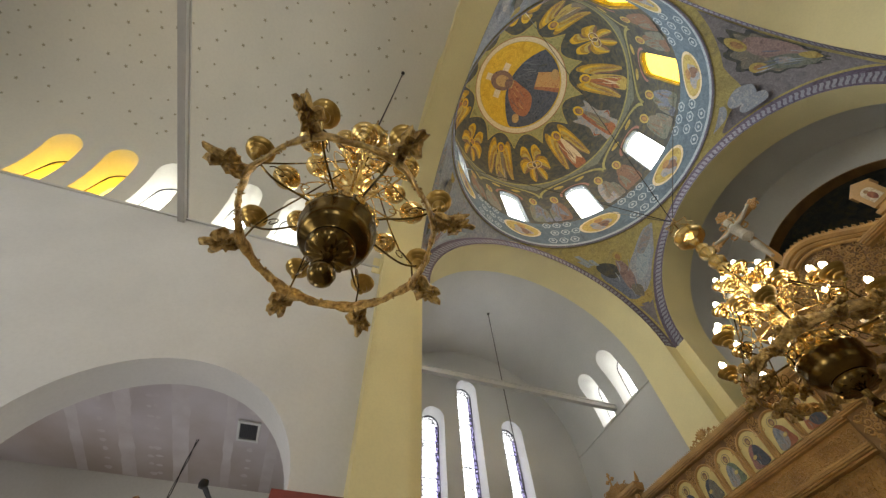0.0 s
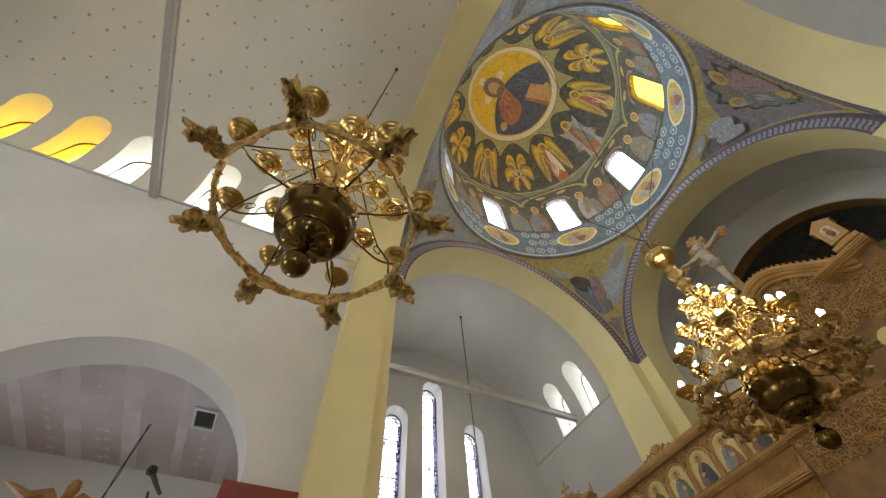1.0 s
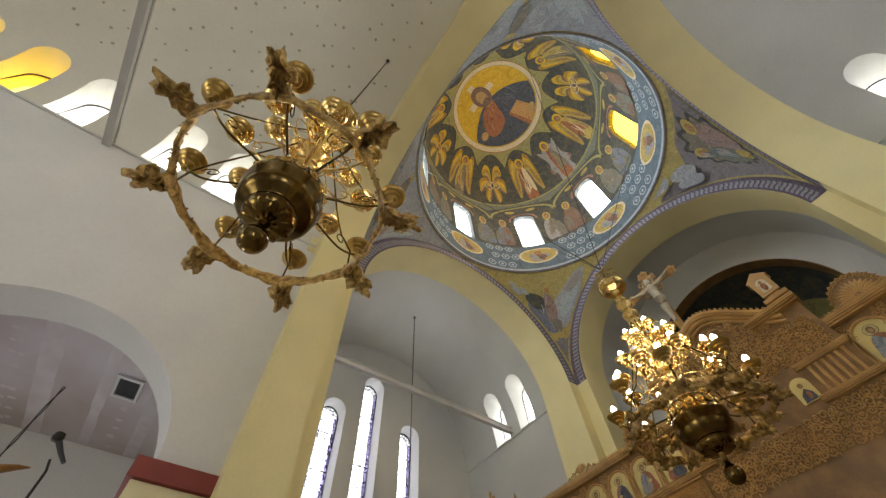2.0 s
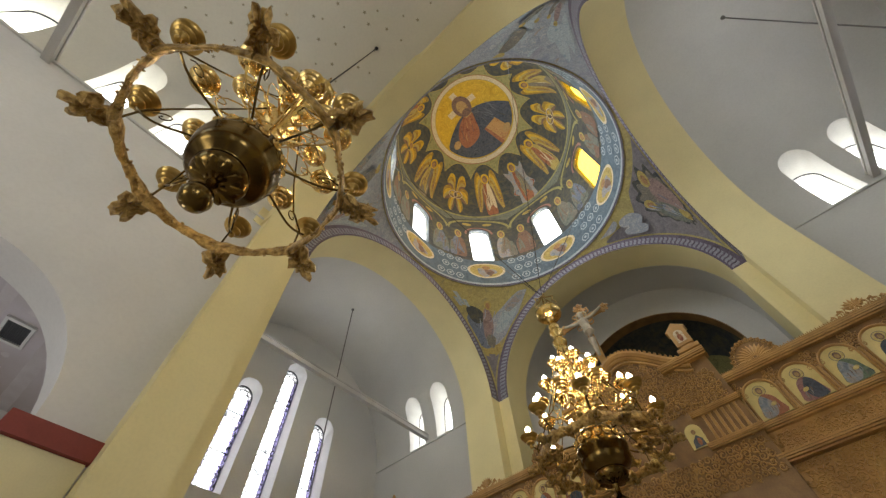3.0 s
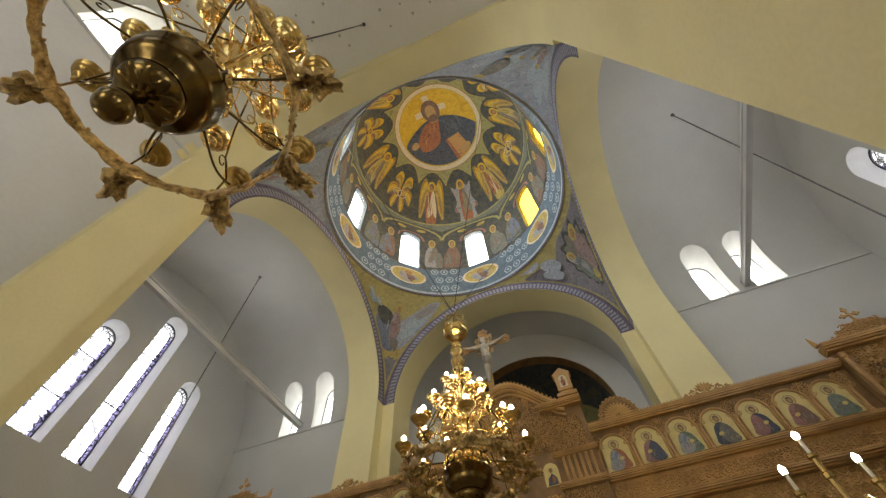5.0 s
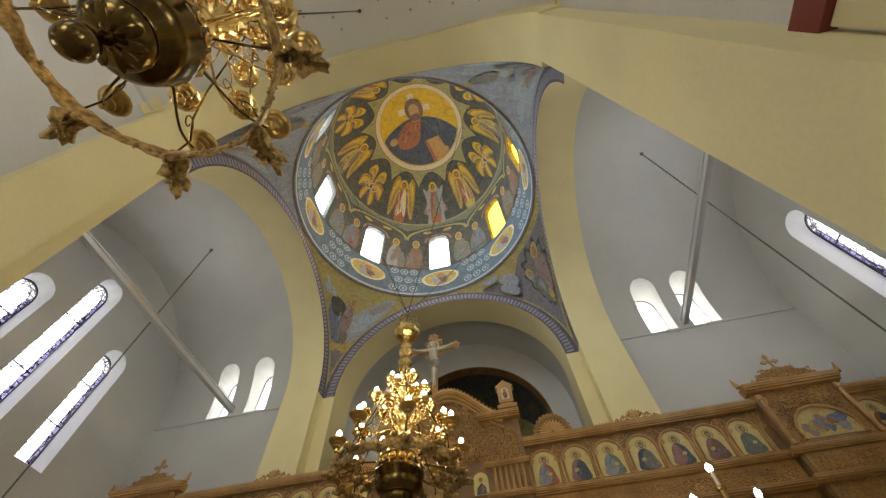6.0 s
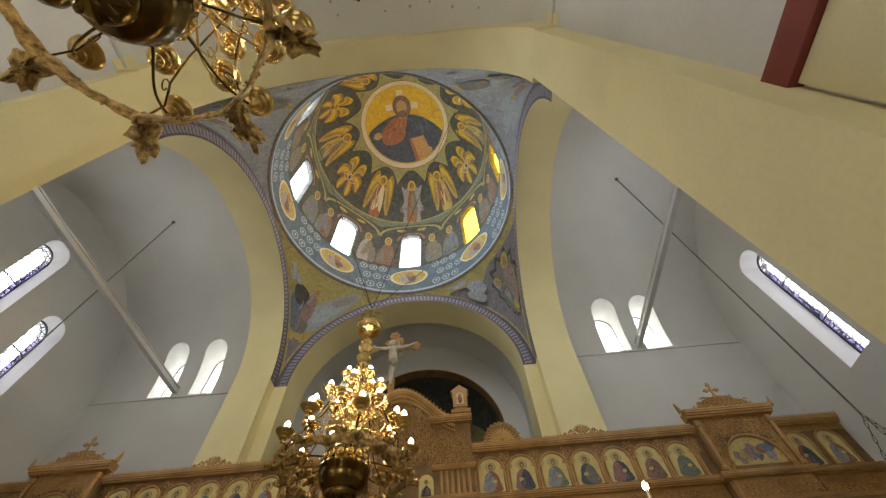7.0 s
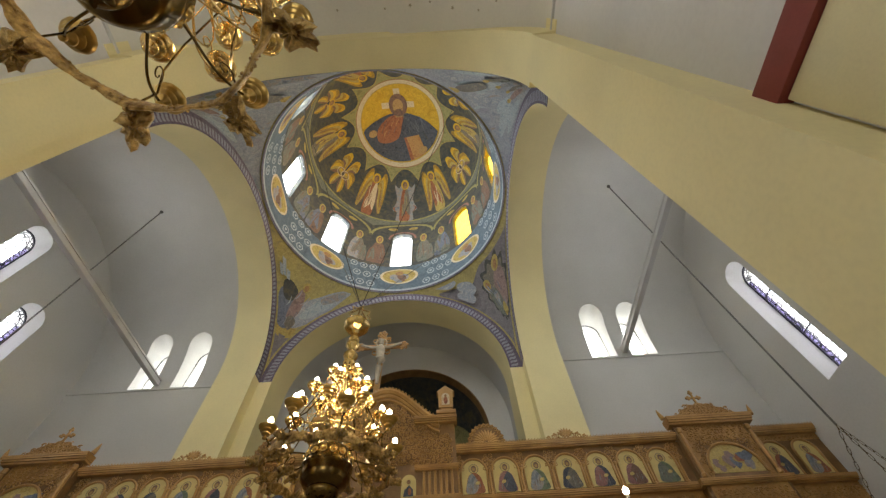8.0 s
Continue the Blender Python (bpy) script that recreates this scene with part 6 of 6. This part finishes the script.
# standing candelabrum with electric candles
cs = thing("candelabrum", (2.95, -1.0, 0), "tall brass floor candelabrum with lit candle bulbs", "candelabrum")
bm = bmesh.new()
lathe(bm, [(0.2, 0.0), (0.2, 0.03), (0.06, 0.10), (0.03, 0.2), (0.025, 1.2), (0.05, 1.25), (0.025, 1.3), (0.02, 2.6), (0.05, 2.65), (0.06, 2.72), (0.02, 2.76)], 20, Matrix.Translation((2.95, -1.0, 0)))
part("stem", bm, BRASS, cs)
for i, (dx, dy, zt) in enumerate(((-0.10, 0.0, 3.245), (-0.33, 0.0, 3.045), (0.17, 0.10, 3.06))):
    x, y = 2.95 + dx, -1.0 + dy
    bm = bmesh.new()
    tube(bm, [(2.95, -1.0, 2.7), (2.95 + dx * 0.5, -1.0 + dy * 0.5, 2.58), (x, y, zt - 0.55)], 0.010, 6)
    br = part("branch", bm, BRASS, cs)
    bm = bmesh.new()
    lathe(bm, [(0.01, zt - 0.56), (0.035, zt - 0.54), (0.02, zt - 0.50), (0.022, zt - 0.36), (0.03, zt - 0.35), (0.03, zt - 0.32), (0.02, zt - 0.31), (0.022, zt - 0.22), (0.034, zt - 0.21), (0.034, zt - 0.19), (0.015, zt - 0.18)], 14, Matrix.Translation((x, y, 0)), wave=0.05, lobes=7)
    part("socket", bm, BRASS, br)
    bm = bmesh.new()
    lathe(bm, [(0.013, zt - 0.19), (0.013, zt - 0.07), (0.008, zt - 0.068)], 10, Matrix.Translation((x, y, 0)))
    part("candle_sleeve", bm, CANDLE, br)
    bm = bmesh.new()
    lathe(bm, bulb_profile(0.95), 10, Matrix.Translation((x, y, zt - 0.075)))
    part("bulb", bm, BULB, br, "glowing flame-shaped bulb")

# ---- nave details ----
bm = bmesh.new()
rng = random.Random(12)
for i in range(30):
    for j in range(13):
        y = -13.6 + 0.33 * i + rng.uniform(-0.12, 0.12)
        a = math.pi * (0.20 + 0.60 * (j + 0.5 * (i % 2)) / 12.5) + rng.uniform(-0.035, 0.035)
        if y > -4.3 or rng.random() < 0.2:
            continue
        c = Vector((NAVE * math.cos(a), y, NAVE_SPRING + NAVE_RISE * math.sin(a)))
        nrm = Vector((-math.cos(a) / NAVE, 0, -math.sin(a) / NAVE_RISE)).normalized()
        t = Vector((-math.sin(a) * NAVE, 0, math.cos(a) * NAVE_RISE)).normalized()
        s = 0.036 if (i + j) % 2 else 0.048
        tip = bm.verts.new(c + nrm * 0.008)
        ph = rng.uniform(0, 1.2)
        ring = [bm.verts.new(c + nrm * 0.003 + (t * math.cos(ph + math.pi * q / 5) + Vector((0, 1, 0)) * math.sin(ph + math.pi * q / 5)) * (s if q % 2 == 0 else s * 0.42)) for q in range(10)]
        for q in range(10):
            bm.faces.new((ring[q], ring[(q + 1) % 10], tip))
solid("ceiling_stars", bm, STAR, "small dull gold stars dotted over the vault", "stars", "stuff", smooth=0)

# aisle ceiling vent, hanging wire
vent = thing("ceiling_vent", (-4.82, -5.45, 5.395), "square white ceiling vent with a dark grille", "vent")
bm = bmesh.new()
VX0, VX1, VY0, VY1 = -5.07, -4.56, -5.61, -5.28
for b in ((VX0, VX1, VY0, VY0 + 0.035), (VX0, VX1, VY1 - 0.035, VY1), (VX0, VX0 + 0.05, VY0 + 0.036, VY1 - 0.036), (VX1 - 0.05, VX1, VY0 + 0.036, VY1 - 0.036)):
    box(bm, b[0], b[1], b[2], b[3], 5.37, 5.398)
part("frame", bm, VENT_W, vent)
bm = bmesh.new()
box(bm, VX0 + 0.051, VX1 - 0.051, VY0 + 0.036, VY1 - 0.036, 5.392, 5.397)
part("backing", bm, VENT_D, vent)
for i in range(9):
    bm = bmesh.new()
    y = VY0 + 0.05 + 0.026 * i
    box(bm, VX0 + 0.052, VX1 - 0.052, y, y + 0.006, 5.376, 5.391)
    part("slat", bm, VENT_D, vent)
wire = thing("hanging_wire", (-5.25, -6.17, 5.40), "thin dark twisted wire hanging from the aisle ceiling", "wire")
bm = bmesh.new()
tube(bm, [(-5.25 + 0.012 * math.sin(i * 1.3), -6.17 + 0.012 * math.cos(i * 1.3), 5.40 - 0.16 * i) for i in range(20)], 0.008, 5)
part("strand", bm, IRON, wire)
bm = bmesh.new()
tube(bm, [(-5.25 - 0.014 * math.sin(i * 1.3), -6.17 - 0.014 * math.cos(i * 1.3), 5.40 - 0.16 * i) for i in range(20)], 0.006, 5)
part("strand", bm, IRON, wire)

# pulpit with a carved lectern top and its microphone
MX = -2.6
pul = thing("lectern", (MX, -5.76, 0), "tall carved wooden lectern with a spread-wing top", "lectern")
bm = bmesh.new()
lathe(bm, [(0.22, 0), (0.22, 0.06), (0.08, 0.14), (0.05, 0.3), (0.045, 2.7), (0.08, 2.8), (0.05, 2.92), (0.03, 2.95)], 16, Matrix.Translation((MX, -5.76, 0)))
part("post", bm, WOOD_DARK, pul)
bm = bmesh.new()
for q in (-1, 1):
    tube(bm, [(MX, -5.76, 3.08), (MX + 0.02, -5.76 + q * 0.12, 3.20), (MX + 0.03, -5.76 + q * 0.22, 3.17), (MX + 0.03, -5.76 + q * 0.36, 3.23), (MX, -5.76 + q * 0.42, 3.26)], [0.09, 0.085, 0.06, 0.03, 0.008], 10, flat=0.6)
lathe(bm, [(0.02, 2.93), (0.07, 2.90), (0.085, 3.02), (0.06, 3.16), (0.035, 3.22), (0.045, 3.28), (0.03, 3.33), (0.005, 3.35)], 14, Matrix.Translation((MX, -5.76, 0)))
part("wing_top", bm, mat("lectern_gilt_wood", (0.36, 0.17, 0.04), 0.4, var=0.15, scale=14, bump=0.4), pul, "gilded carved wing shape")
mic = thing("microphone", (MX, -5.250, 0), "black microphone on a slim stand", "microphone")
bm = bmesh.new()
lathe(bm, [(0.14, 0), (0.14, 0.02), (0.014, 0.04), (0.012, 2.9), (0.010, 2.95)], 12, Matrix.Translation((MX, -5.220, 0)))
tube(bm, [(MX, -5.220, 2.93), (MX, -5.230, 3.10), (MX, -5.240, 3.26), (MX, -5.270, 3.34)], 0.010, 6)
part("stand", bm, IRON, mic)
bm = bmesh.new()
tube(bm, [(MX, -5.180, 3.34), (MX, -5.240, 3.40), (MX, -5.300, 3.47)], [0.014, 0.018, 0.022], 10)
part("handle", bm, VENT_D, mic)
bm = bmesh.new()
lathe(bm, [(0.01, -0.04), (0.034, -0.03), (0.042, 0), (0.034, 0.03), (0.01, 0.042)], 14, Matrix.Translation((MX, -5.325, 3.50)))
part("grille", bm, IRON, mic)

# filler strips and screw spots on the aisle ceiling
FILL = mat("plaster_filler", (0.66, 0.62, 0.64), 0.7, other=(0.56, 0.50, 0.52), var=0.05, scale=2.5, bump=0.04)
rng = random.Random(5)
for yc, wd in ((-7.9, 0.16), (-7.2, 0.22), (-6.42, 0.24), (-5.72, 0.14), (-5.05, 0.18)):
    bm = bmesh.new()
    n = 18
    for i in range(n):
        x0, x1 = -6.58 + 2.6 * i / n, -6.58 + 2.6 * (i + 1) / n
        w0 = wd * (1 + 0.25 * noise.noise((i * 0.6, yc, 0)))
        w1 = wd * (1 + 0.25 * noise.noise(((i + 1) * 0.6, yc, 0)))
        bm.faces.new([bm.verts.new(p) for p in ((x0, yc - w0 / 2, 5.396), (x1, yc - w1 / 2, 5.396), (x1, yc + w1 / 2, 5.396), (x0, yc + w0 / 2, 5.396))])
    bmesh.ops.remove_doubles(bm, verts=bm.verts, dist=1e-4)
    solid("trim_filler_strip", bm, FILL, "pale filler strip over a ceiling joint", "filler strip", "structure", group="filler strips")
bm = bmesh.new()
for yc in (-7.52, -6.85, -6.75, -5.4):
    for i in range(9):
        patch(bm, oval(-6.4 + 0.26 * i + rng.uniform(-0.03, 0.03), yc + rng.uniform(-0.02, 0.02), rng.uniform(0.03, 0.06), rng.uniform(0.035, 0.06), 12, 0, 0.1), lambda u, v: (u, v, 5.396), 0, 1)
solid("ceiling_filler_spots", bm, FILL, "pale filler spots dabbed on the ceiling", "filler spots", "stuff")
